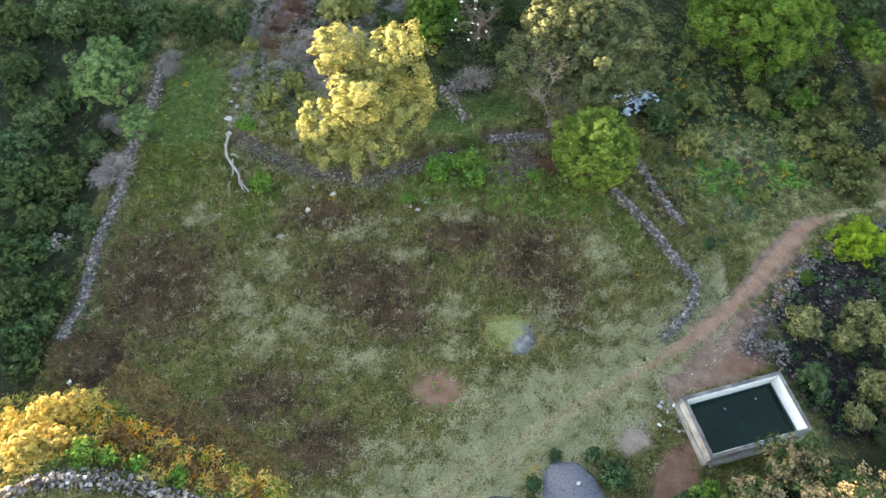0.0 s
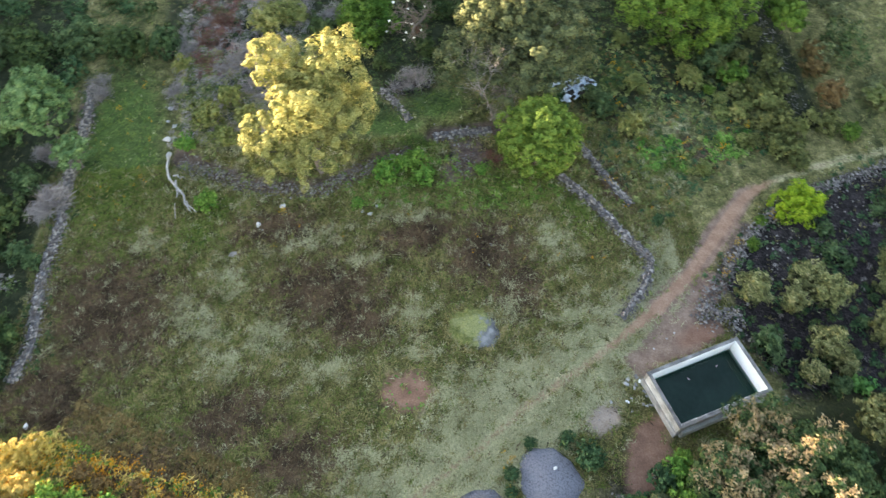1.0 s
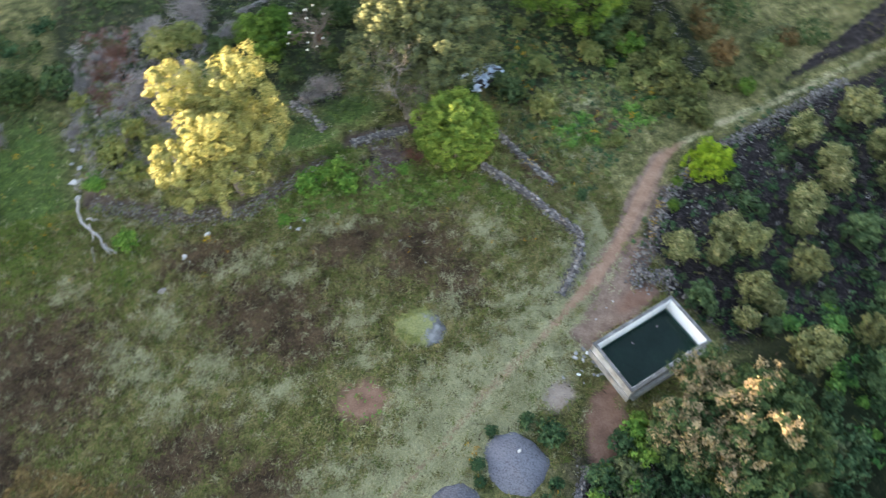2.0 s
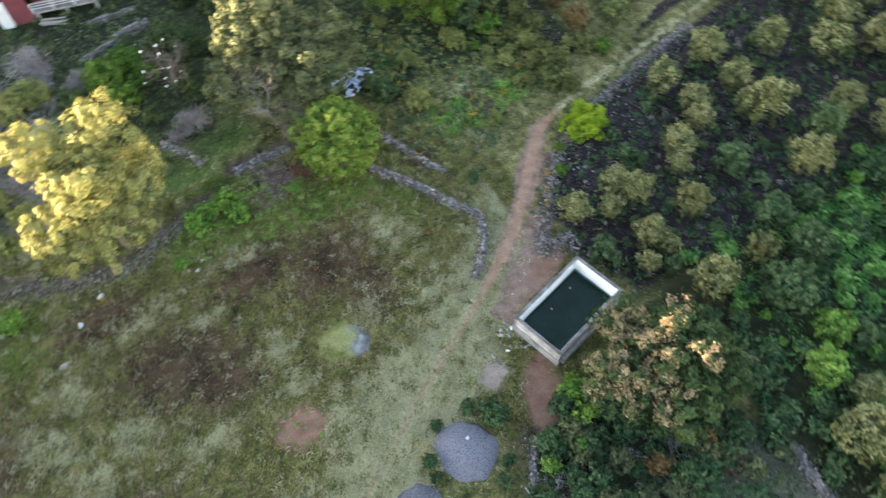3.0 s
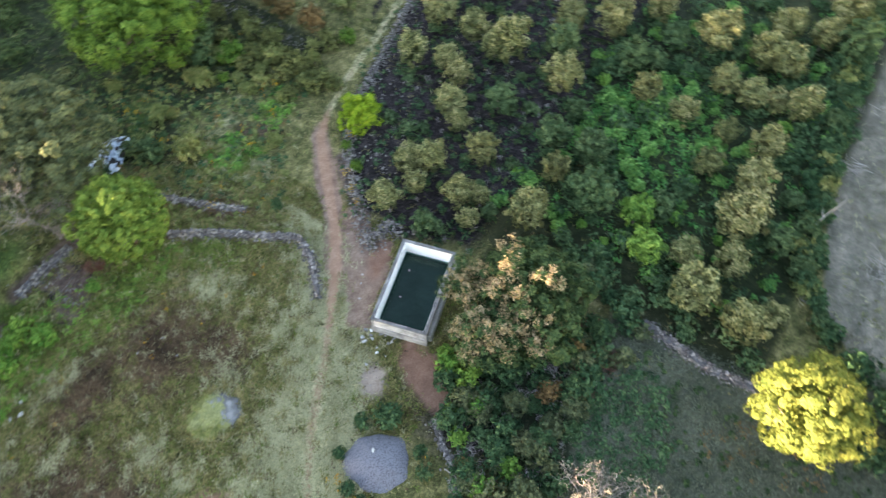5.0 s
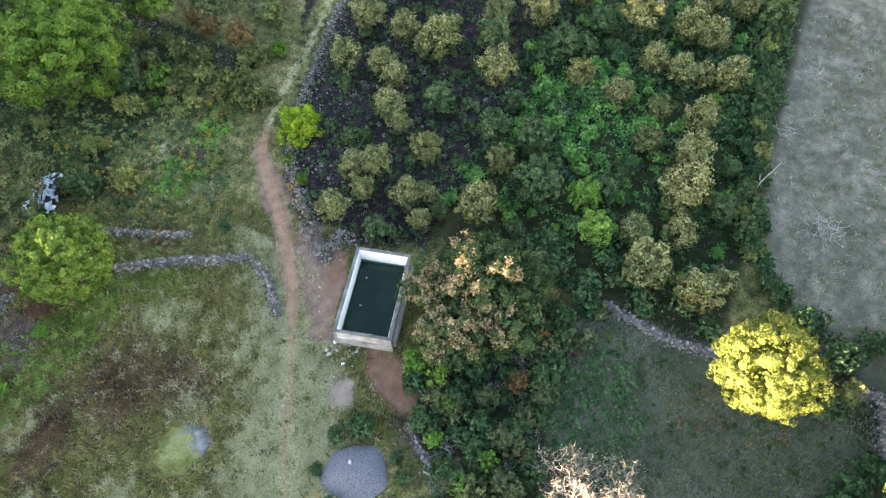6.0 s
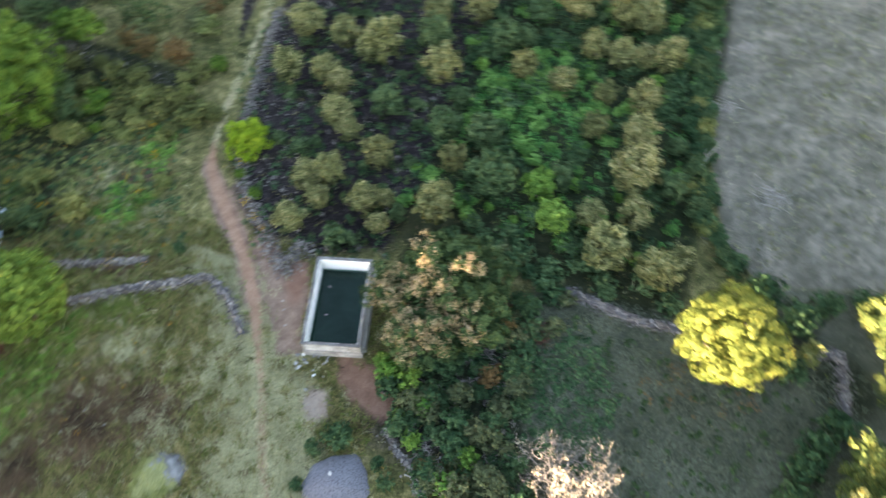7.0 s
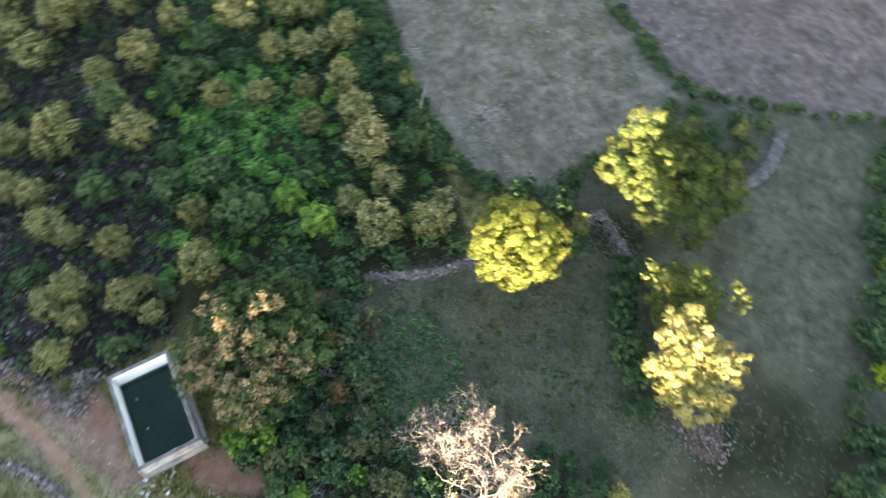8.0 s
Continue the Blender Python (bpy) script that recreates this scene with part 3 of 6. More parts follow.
def tube(points, radii, sides=6):
    """Corners and faces of a tapering limb along points."""
    pts, out = np.asarray(points, float), []
    way = unit(np.gradient(pts, axis=0))
    for p, w, r in zip(pts, way, radii):
        a = unit(np.cross(w, (0.31, 0.77, 0.55)))
        b = np.cross(w, a)
        out += [p + r * (math.cos(k) * a + math.sin(k) * b) for k in np.arange(sides) * 2 * math.pi / sides]
    f = []
    for i in range(len(pts) - 1):
        for k in range(sides):
            f.append((i * sides + k, i * sides + (k + 1) % sides, (i + 1) * sides + (k + 1) % sides, (i + 1) * sides + k))
    return np.array(out), np.array(f)


def joined(pieces):
    vs, fs, n = [], [], 0
    for v, f in pieces:
        vs.append(v)
        fs.append(f + n)
        n += len(v)
    return np.concatenate(vs), np.concatenate(fs)


def limb(rng, a, b, r0, r1, bend=0.15, n=5):
    a, b = np.asarray(a, float), np.asarray(b, float)
    k = np.linspace(0, 1, n)[:, None]
    wob = rng.normal(size=(n, 3)) * bend * np.linalg.norm(b - a) * 0.4
    wob[0] = wob[-1] = 0
    return tube(a + (b - a) * k + wob, np.linspace(r0, r1, n))


def trunk_mesh(name, seed, tall, thick, ends, mat=BARK, lean=(0, 0)):
    rng = np.random.default_rng(seed)
    fork = np.array((lean[0], lean[1], tall))
    pieces = [limb(rng, (0, 0, -0.3), fork, thick, thick * 0.7, 0.1)]
    for e in ends:
        pieces.append(limb(rng, fork * rng.uniform(0.7, 1.0), e, thick * 0.5, thick * 0.12, 0.25))
    v, f = joined(pieces)
    return mesh_from(name, v, f, mat, True)


def tree(name, seed, radii, clumps, clump, count, length, width, mat, up, trunk, label, category="tree", group="", low=-0.35, lean=(0, 0, 0), extra=None, even=0.5, lobes=None):
    root = tagged(new(name), label, category, group)
    crown, centre = crown_mesh("crown", seed, radii, clumps, clump, count, length, width, mat, up, low, lean, even, lobes)
    part("crown", crown, root)
    rng = np.random.default_rng(seed + 7)
    ends = centre[rng.permutation(len(centre))[: min(9, len(centre))]]
    part("trunk", trunk_mesh("trunk", seed, up * 0.55, trunk, ends * np.array((0.85, 0.85, 0.95))), root)
    if extra:
        extra(root, rng, centre)
    return root


def stand(ob, x, y, turn=0.0, size=1.0, tall=1.0, sink=0.0):
    ob.matrix_basis = pose(x, y, hz(x, y) - sink, 0, 0, turn) @ Matrix.Diagonal((size, size, size * tall, 1))
    return ob


def repeat(kinds, places, seed, size_of, tall=(0.9, 1.15)):
    """Stands a copy of one of the kinds at each place (x, y, width); the first of each kind takes the first place that falls to it."""
    rng, used = random.Random(seed), set()
    for x, y, w in places:
        k = rng.randrange(len(kinds))
        ob, s, t, a = kinds[k], w / size_of, rng.uniform(*tall), rng.uniform(0, 360)
        m = pose(x, y, hz(x, y), 0, 0, a) @ Matrix.Diagonal((s, s, s * t, 1))
        if k in used:
            copy_thing(ob, m @ Matrix.Diagonal([1 / v for v in ob.scale] + [1]))
        else:
            used.add(k)
            ob.matrix_basis = m
    for k, ob in enumerate(kinds):
        if k not in used:
            for o in (*ob.children_recursive, ob):
                bpy.data.objects.remove(o)


# ---- the water tank ----


def box(bm, x0, x1, y0, y1, z0, z1):
    v = [bm.verts.new((x, y, z)) for z in (z0, z1) for x, y in ((x0, y0), (x1, y0), (x1, y1), (x0, y1))]
    for q in ((3, 2, 1, 0), (4, 5, 6, 7), (0, 1, 5, 4), (1, 2, 6, 5), (2, 3, 7, 6), (3, 0, 4, 7)):
        bm.faces.new([v[i] for i in q])


def worn_box(x0, x1, y0, y1, z0, z1, seed, edge=0.02, rough=0.012):
    bm = bmesh.new()
    box(bm, x0, x1, y0, y1, z0, z1)
    bmesh.ops.bevel(bm, geom=bm.edges[:], offset=edge, segments=1, affect="EDGES")
    cuts = [e for e in bm.edges if e.calc_length() > 0.6]
    bmesh.ops.subdivide_edges(bm, edges=cuts, cuts=7, use_grid_fill=True)
    rng = random.Random(seed)
    for v in bm.verts:
        v.co += Vector([rng.uniform(-rough, rough) for _ in range(3)])
    return bm


def make_tank():
    a, b, t, top = 3.165, 1.84, 0.18, 1.5
    tank = tagged(new("water_tank"), "open masonry water tank with white plastered inside, dark water", "water tank")
    tank.matrix_basis = pose(17.51, 12.96, 0, 0, 0, 14.4)
    sides = dict(north=(-a, a, b - t, b), south=(-a, a, -b, -b + t), west=(-a, -a + t, -b + t, b - t), east=(a - t, a, -b + t, b - t))
    for n, (name, (x0, x1, y0, y1)) in enumerate(sides.items()):
        part_bm("tank_wall", worn_box(x0, x1, y0, y1, -0.25, top - 0.06, n), STAINED if name == "west" else CONCRETE, tank)
        grow = 0.025
        part_bm("rim", worn_box(x0 - grow * (name != "east"), x1 + grow * (name != "west"), y0 - grow * (name != "north"), y1 + grow * (name != "south"), top - 0.06, top, n + 9, 0.012), RIM, tank, "weathered grey concrete rim")
    lin = 0.03
    for n, (x0, x1, y0, y1) in enumerate(((-a + t, a - t, b - t - lin, b - t - 0.002), (-a + t, a - t, -b + t + 0.002, -b + t + lin),
                                          (-a + t + 0.002, -a + t + lin, -b + t + lin, b - t - lin), (a - t - lin, a - t - 0.002, -b + t + lin, b - t - lin))):
        part_bm("plaster_lining", worn_box(x0, x1, y0, y1, 0.0, top - 0.064, n + 20, 0.008, 0.003), PLASTER, tank, "white plaster lining")
    part_bm("ledge", worn_box(-a - 0.08, -a - 0.003, -b - 0.05, b + 0.05, -0.2, 0.62, 31, 0.03), CONCRETE, tank, "weathered concrete ledge")
    part_bm("ledge", worn_box(-a + 0.3, a - 0.2, -b - 0.22, -b - 0.003, -0.2, 0.8, 32, 0.03), CONCRETE, tank)
    bm = bmesh.new()
    # shallow dark floor, painted to look like unlit depth below the water
    box(bm, -a + t - 0.01, a - t + 0.01, -b + t - 0.01, b - t + 0.01, -0.1, 0.06)
    part_bm("tank_floor", bm, DEEP_FLOOR, tank, "dark tank floor standing for unlit deep water")
    bm = bmesh.new()
    bmesh.ops.create_grid(bm, x_segments=1, y_segments=1, size=1)
    for v in bm.verts:
        v.co = (v.co.x * (a - t - lin), v.co.y * (b - t - lin), 0.32)
    part_bm("water", bm, WATER, tank, "still dark green water")


make_tank()


def broken_block(x, y, seed):
    r = random.Random(seed)
    a, b, c = r.uniform(0.08, 0.17), r.uniform(0.05, 0.08), r.uniform(0.03, 0.06)
    block = part_bm("broken_block", worn_box(-a, a, -b, b, -0.02, c * 2, seed, 0.015, 0.01), CONCRETE if seed % 3 else PLASTER)
    tagged(block, "broken whitish masonry block lying by the tank", "block", "broken blocks")
    block.matrix_basis = pose(x, y, hz(x, y), r.uniform(-12, 12), r.uniform(-12, 12), r.uniform(0, 180))


for n, (x, y) in enumerate(((13.9, 14.0), (14.0, 13.3), (14.2, 12.4), (12.8, 12.8), (14.1, 13.0), (13.6, 13.8), (14.5, 12.0), (13.7, 12.5), (13.75, 14.3))):
    broken_block(x, y, n + 60)

# ---- stones and dry stone walls ----


def stone_mesh(seed, mat, flat=0.7):
    rng = random.Random(seed)
    bm = bmesh.new()
    for _ in range(13):
        v = Vector([rng.gauss(0, 1) for _ in range(3)]).normalized() * rng.uniform(0.42, 0.55)
        bm.verts.new((v.x * rng.uniform(0.9, 1.2), v.y * 0.9, v.z * flat))
    hull = bmesh.ops.convex_hull(bm, input=bm.verts[:])
    bmesh.ops.delete(bm, geom=[g for g in hull["geom_interior"] if isinstance(g, bmesh.types.BMVert)], context="VERTS")
    bmesh.ops.recalc_face_normals(bm, faces=bm.faces)
    me = bpy.data.meshes.new("stone")
    bm.to_mesh(me)
    bm.free()
    me.materials.append(mat)
    return me


STONES = [stone_mesh(n, STONE) for n in range(9)]
PALE_STONES = [stone_mesh(n + 40, STONE_WHITE) for n in range(5)]


def along_line(pts, k):
    seg = [math.hypot(b[0] - a[0], b[1] - a[1]) for a, b in zip(pts, pts[1:])]
    d = k * sum(seg)
    for (a, b), s in zip(zip(pts, pts[1:]), seg):
        if d <= s or (a, b) == (pts[-2], pts[-1]):
            f, tx, ty = min(d / s, 1), (b[0] - a[0]) / s, (b[1] - a[1]) / s
            return a[0] + (b[0] - a[0]) * f, a[1] + (b[1] - a[1]) * f, tx, ty
        d -= s


def rubble_mesh(name, places, mat, seed):
    """Many small stones as one mesh; places are (x, y, z, size)."""
    rng = np.random.default_rng(seed)
    shapes = []
    for me in STONES[:5]:
        tri = []
        for p in me.polygons:
            q = list(p.vertices)
            tri += [(q[0], q[i], q[i + 1]) for i in range(1, len(q) - 1)]
        shapes.append((np.array([v.co[:] for v in me.vertices]), np.array(tri)))
    pieces = []
    for x, y, z, s in places:
        v, f = shapes[rng.integers(5)]
        r = np.array(Euler(rng.uniform(0, 6.28, 3)).to_matrix())
        pieces.append(((v * s) @ r.T + np.array((x, y, z)), f))
    return mesh_from(name, *joined(pieces), mat)


def wall_core(pts, half, tall, parent, long):
    """The packed body of a wall, with an uneven rounded top."""
    rng, v, f = random.Random(3), [], []
    n = max(6, int(long * 2.5))
    for k in range(n):
        x, y, tx, ty = along_line(pts, k / (n - 1))
        for o, z in ((-half, -0.2), (-half, tall * 0.85), (-half * 0.5, tall), (half * 0.5, tall), (half, tall * 0.85), (half, -0.2)):
            v.append((x - ty * o + rng.uniform(-0.09, 0.09), y + tx * o + rng.uniform(-0.09, 0.09), hz(x, y) + z + rng.uniform(-0.07, 0.05)))
    for k in range(n - 1):
        f += [(6 * k + i, 6 * k + i + 1, 6 * k + i + 7, 6 * k + i + 6) for i in range(5)]
    part("wall_core", mesh_from("wall_core", np.array(v), np.array(f), WALL_CORE), parent)


def stone_wall(pts, width, tall, label, seed, singles=7, rubble=78, size=(0.18, 0.36), name="stone_wall", mats=None, bits=(0.09, 0.24), core=0.27):
    """A tumbled dry stone wall: single stones on top and along the faces, small rubble between them."""
    rng = random.Random(seed)
    long = sum(math.hypot(b[0] - a[0], b[1] - a[1]) for a, b in zip(pts, pts[1:]))
    places = []
    for _ in range(int(long * rubble)):
        x, y, tx, ty = along_line(pts, rng.random())
        o = rng.gauss(0, 0.36) * width
        x, y = x - ty * o + rng.uniform(-0.1, 0.1), y + tx * o
        ridge = max(0.0, 1 - abs(o) / (0.62 * width))
        places.append((x, y, hz(x, y) + ridge * tall * rng.uniform(0.25, 0.8), rng.uniform(*bits)))
    wall = new(name, rubble_mesh(name, places, STONE, seed))
    tagged(wall, label, "stone wall", kind="structure")
    if core and width < 1.2:
        wall_core(pts, core * width, (0.25 + 0.7 * core) * tall, wall, long)
    for _ in range(min(300, int(long * singles))):
        x, y, tx, ty = along_line(pts, rng.random())
        o = max(-0.55, min(0.55, rng.gauss(0, 0.3))) * width
        x, y = x - ty * o, y + tx * o
        ridge = max(0.12, 1 - abs(o) / (0.6 * width))
        s = rng.uniform(*size)
        ob = part("stone", rng.choice(mats or STONES), wall)
        ob.matrix_basis = pose(x, y, hz(x, y) + ridge * tall * rng.uniform(0.5, 0.95), rng.uniform(-25, 25), rng.uniform(-25, 25), rng.uniform(0, 360)) @ Matrix.Scale(s, 4)
    return wall


stone_wall(((-23.2, 44.0), (-23.2, 42.9), (-23.3, 39), (-23.7, 34.9), (-23.7, 32.6), (-23.6, 30), (-23.9, 28), (-24.1, 25.6), (-23.9, 22.9), (-23.9, 20.8), (-24.6, 18.6)), 0.85, 0.65,
           "long grey dry stone wall beside the meadow", 1, 9, 95, (0.16, 0.34))
stone_wall(((-23.5, 7.8), (-21.3, 9.1), (-18.1, 9.4), (-15.6, 8.7), (-13.1, 8.0), (-9, 6.6)), 1.15, 0.75, "tumbled pale stone wall on the sunlit knoll", 2, 14, 90, (0.18, 0.4), mats=STONES + STONES + PALE_STONES, core=0)
stone_wall(((-15.6, 35.0), (-13, 33.6), (-10.3, 32.1), (-5.6, 31.1), (-1, 33.0), (1.6, 33.7)), 1.35, 0.75, "low stone retaining wall of the terrace", 3, 4, 125, (0.14, 0.26), bits=(0.05, 0.15))
stone_wall(((3.6, 35.2), (5.6, 35.4), (8.0, 35.3)), 0.8, 0.6, "short stone retaining wall below the grey tree", 4)
stone_wall(((0.0, 40.0), (1.0, 38.4), (1.9, 36.4)), 0.55, 0.5, "short stone wall on the terrace", 5)
stone_wall(((12.4, 30.2), (14.6, 27.0), (15.7, 24.7), (17.1, 22.4), (16.0, 20.4), (13.9, 18.3)), 0.75, 0.65, "bent dry stone wall beside the dirt trail", 6, 11)
stone_wall(((14.3, 33.5), (15.4, 30.7), (16.9, 27.0)), 0.65, 0.55, "short grey stone wall in the grass", 7)
stone_wall(((43.9, 29.9), (37.8, 28.5), (33.5, 27.4), (29.5, 26.3), (27, 25.2), (24.9, 23.8), (23.1, 22.1), (20.9, 19.8), (18.7, 17.6)), 0.95, 0.6, "rubble stone bank along the dirt trail", 8, 8, 85, (0.16, 0.34), bits=(0.07, 0.2), core=0)
stone_wall(((19.2, 18.2), (20.3, 17.3), (21.6, 17.4)), 1.5, 0.8, "heap of grey rubble stones behind the tank", 9, 14, 150, (0.16, 0.3), bits=(0.08, 0.2))
stone_wall(((23.6, -0.8), (23.1, -3.5), (22.8, -5.8), (23.0, -8.3)), 0.75, 0.65, "dry stone wall between meadow and orchard", 10)
stone_wall(((22.7, -14.0), (23.3, -15.8), (24.6, -18.2), (21.3, -18.5), (19.6, -18.7)), 0.7, 0.5, "stone wall at the meadow corner", 11)
CURVE = ((27.9, -34.7), (27.2, -34.1), (26.1, -33.0), (25.1, -31.8), (24.4, -30.6), (24.1, -29.5), (24.0, -28.4))
stone_wall(CURVE, 1.1, 0.6, "curved grey stone wall", 12, 7, 90, (0.1, 0.2), bits=(0.05, 0.12), core=0.38)
stone_wall(((5.0, 31.4), (6.2, 32.6), (5.4, 34.4)), 2.2, 0.5, "fallen stones below the terrace", 13, 4, 55, (0.12, 0.24), bits=(0.05, 0.15))
stone_wall(((34.0, 49.4), (33.4, 45.2), (33.2, 40.9), (32.6, 37.0), (32.6, 33.8)), 1.9, 0.3, "strip of loose grey rubble among shrubs", 14, 3, 34, (0.12, 0.24), bits=(0.06, 0.16))
stone_wall(((6.4, -18.8), (8.0, -17.7), (9.4, -16.8)), 2.0, 0.6, "bank of stones under the tall tree", 15, 8, 130, (0.14, 0.26), bits=(0.07, 0.18))
stone_wall(((11.0, 7.4), (9.6, 5.6), (8.2, 3.9)), 0.5, 0.4, "low line of stones beside the thicket", 16)
stone_wall(((-0.9, 56.2), (3.2, 56.0)), 0.7, 0.5, "stone step below the house", 17)
stone_wall(((0.6, 53.4), (3.6, 53.8)), 1.0, 0.5, "stone step below the house", 18)
stone_wall(((-2.7, 52.0), (0.7, 53.2)), 0.4, 0.4, "thin stone edging below the house", 19)
stone_wall(((-27.0, 26.6), (-26.7, 25.2)), 1.3, 0.5, "small heap of stones in the bushes", 20, 22, 60)


def loose_stone(x, y, size, seed, pale=True, flat=1.0):
    ob = new("rock", (PALE_STONES if pale else STONES)[seed % 5])
    ob.matrix_basis = pose(x, y, hz(x, y) + size * 0.16, seed * 7 % 30 - 15, seed * 13 % 30 - 15, seed * 67 % 360) @ Matrix.Diagonal((size, size, size * flat, 1))
    return tagged(ob, "pale loose rock lying in the grass" if pale else "grey loose rock lying in the grass", "rock", "loose rocks")


TERRACE_ROCKS = ((-16.8, 37.4, 0.75), (-16.5, 35.8, 0.7), (-16.8, 40.8, 0.5), (-8.0, 30.1, 0.5), (-9.7, 28.7, 0.45), (-9.5, 28.2, 0.3), (-11.4, 26.4, 0.6),
                               (-1.2, 29.3, 0.35), (-1.8, 28.7, 0.4), (-2.3, 29.0, 0.25), (-28.6, 24.4, 0.7), (-16.2, 38.5, 0.55), (-16.0, 37.0, 0.6), (-16.9, 39.4, 0.35))
TANK_ROCKS = ((13.2, 14.2, 0.35), (13.4, 13.6, 0.3), (13.1, 13.0, 0.22), (11.8, 12.9, 0.3), (13.0, 13.9, 0.42), (13.9, 12.4, 0.22), (12.9, 12.2, 0.18),
                               (5.7, 24.2, 0.22), (6.4, 25.0, 0.25), (6.0, 23.4, 0.2), (4.8, 25.6, 0.2), (-13.5, 21.8, 0.2), (-22.9, 15.6, 0.5), (-22.0, 14.4, 0.55), (11.4, 6.0, 0.4), (13.6, 6.4, 0.3),
                               (16.4, 16.6, 0.2), (17.0, 16.9, 0.18), (15.4, 16.0, 0.16), (29.5, 2.3, 0.5), (21.8, 15.9, 0.8))
for n, (x, y, s) in enumerate(TERRACE_ROCKS + TANK_ROCKS):
    loose_stone(x, y, s, n, n not in (6, 33, 34))

# ---- mounds: boulder, gravel heaps ----


def mound(name, x, y, rx, ry, tall, turn, mat, label, category, seed, rough=0.08, rings=16, spokes=40):
    rng = np.random.default_rng(seed)
    v, f = [(0, 0, tall)], []
    for i in range(1, rings + 1):
        r = i / rings
        for k in range(spokes):
            a = 2 * math.pi * k / spokes
            wob = 1 + 0.05 * math.sin(3 * a + seed) + 0.04 * math.sin(5 * a + 2 * seed) + 0.03 * math.sin(9 * a)
            z = tall * (1 - r * r) ** 1.25 + rng.normal() * rough * (0.4 + r) * (r < 0.97) - 0.25 * (i == rings)
            v.append((rx * r * wob * math.cos(a), ry * r * wob * math.sin(a), z))
    for i in range(rings - 1):
        for k in range(spokes):
            p, q = 1 + i * spokes + k, 1 + i * spokes + (k + 1) % spokes
            f.append((p, p + spokes, q + spokes, q))
    me = bpy.data.meshes.new(name)
    me.from_pydata(v, [], f + [(0, 1 + k, 1 + (k + 1) % spokes) for k in range(spokes)])
    me.materials.append(mat)
    for p in me.polygons:
        p.use_smooth = True
    ob = tagged(new(name, me), label, category)
    ob.matrix_basis = pose(x, y, hz(x, y) - 0.02, 0, 0, turn)
    return ob


def mossy_material():
    m, nodes, links, b = material("grassy_boulder", 0.95, 0, 0.2)
    tc, sep = nodes.new("ShaderNodeTexCoord"), nodes.new("ShaderNodeSeparateXYZ")
    links.new(tc.outputs["Object"], sep.inputs[0])
    mid, fine = noise_at(nodes, links, 1.6), noise_at(nodes, links, 14.0)
    side = maths(nodes, links, "ADD", maths(nodes, links, "MULTIPLY", sep.outputs[0], 0.8), maths(nodes, links, "MULTIPLY", maths(nodes, links, "SUBTRACT", mid, 0.5), 2.2))
    f = maths(nodes, links, "MULTIPLY", maths(nodes, links, "SUBTRACT", side, 0.35), 3.0, True)
    green = ramp(nodes, links, fine, [(0.3, (0.11, 0.125, 0.045)), (0.7, (0.27, 0.27, 0.115))])
    grey = ramp(nodes, links, mid, [(0.35, (0.07, 0.07, 0.072)), (0.55, (0.13, 0.13, 0.132)), (0.68, (0.205, 0.207, 0.212))])
    links.new(mix(nodes, links, f, green, grey), b.inputs["Base Color"])
    bump(nodes, links, b, fine, 0.7, 0.04)
    return m


mound("boulder", 4.25, 18.75, 1.85, 1.5, 0.5, -25, mossy_material(), "low boulder half grown over with pale grass", "boulder", 3, 0.03)
mound("gravel_mound", 7.15, 8.85, 2.05, 1.8, 0.62, -60, GRAVEL, "heap of blue-grey gravel on the grass", "gravel mound", 5, 0.012)
mound("gravel_mound", 3.1, 7.6, 1.5, 1.3, 0.6, 10, GRAVEL, "smaller heap of blue-grey gravel", "gravel mound", 8, 0.012)
loose_stone(7.5, 9.3, 0.3, 3).location.z = hz(7.5, 9.3) + 0.58

# ---- the orchard ----


def lit_flush(mat, share, name, label, per=36, size=(0.19, 0.115)):
    """New growth or blossom standing on the upper clumps of a crown; its pale colour paints lit tops."""
    def add(root, rng, centre):
        top = centre[centre[:, 2] > np.quantile(centre[:, 2], 1 - share)]
        out = []
        for c in top:
            off = unit(rng.normal(size=(per, 3)) + np.array((0, 0, 0.9)))
            at = c + off * rng.uniform(0.2, 0.5, (per, 1)) + rng.normal(size=3) * 0.08
            out.append(leaves(rng, at, unit(off + 0.5 * rng.normal(size=(per, 3)) + np.array((0, 0, 0.5))), *size))
        tagged(part(name, mesh_from(name, *joined(out), mat), root), label, kind="stuff")
    return add


LIT_NEW_GROWTH = lit_flush(LEAF_LIT_FLUSH, 0.6, "new_growth", "pale olive-tan new growth that also paints the crown's lit top", 34, (0.17, 0.10))


def orchard_kinds(first, count, mat, label, growth=True, leaf=(0.19, 0.12)):
    return [tree("orchard_tree", first + n, (1.15, 1.15, 1.3), 30, 0.4, 3600, *leaf, mat, 1.75, 0.09, label, "fruit tree", "orchard trees",
                 low=-0.75, extra=LIT_NEW_GROWTH if growth else None) for n in range(count)]


OLIVE_TAN = "young fruit tree with olive-tan blossoming crown"
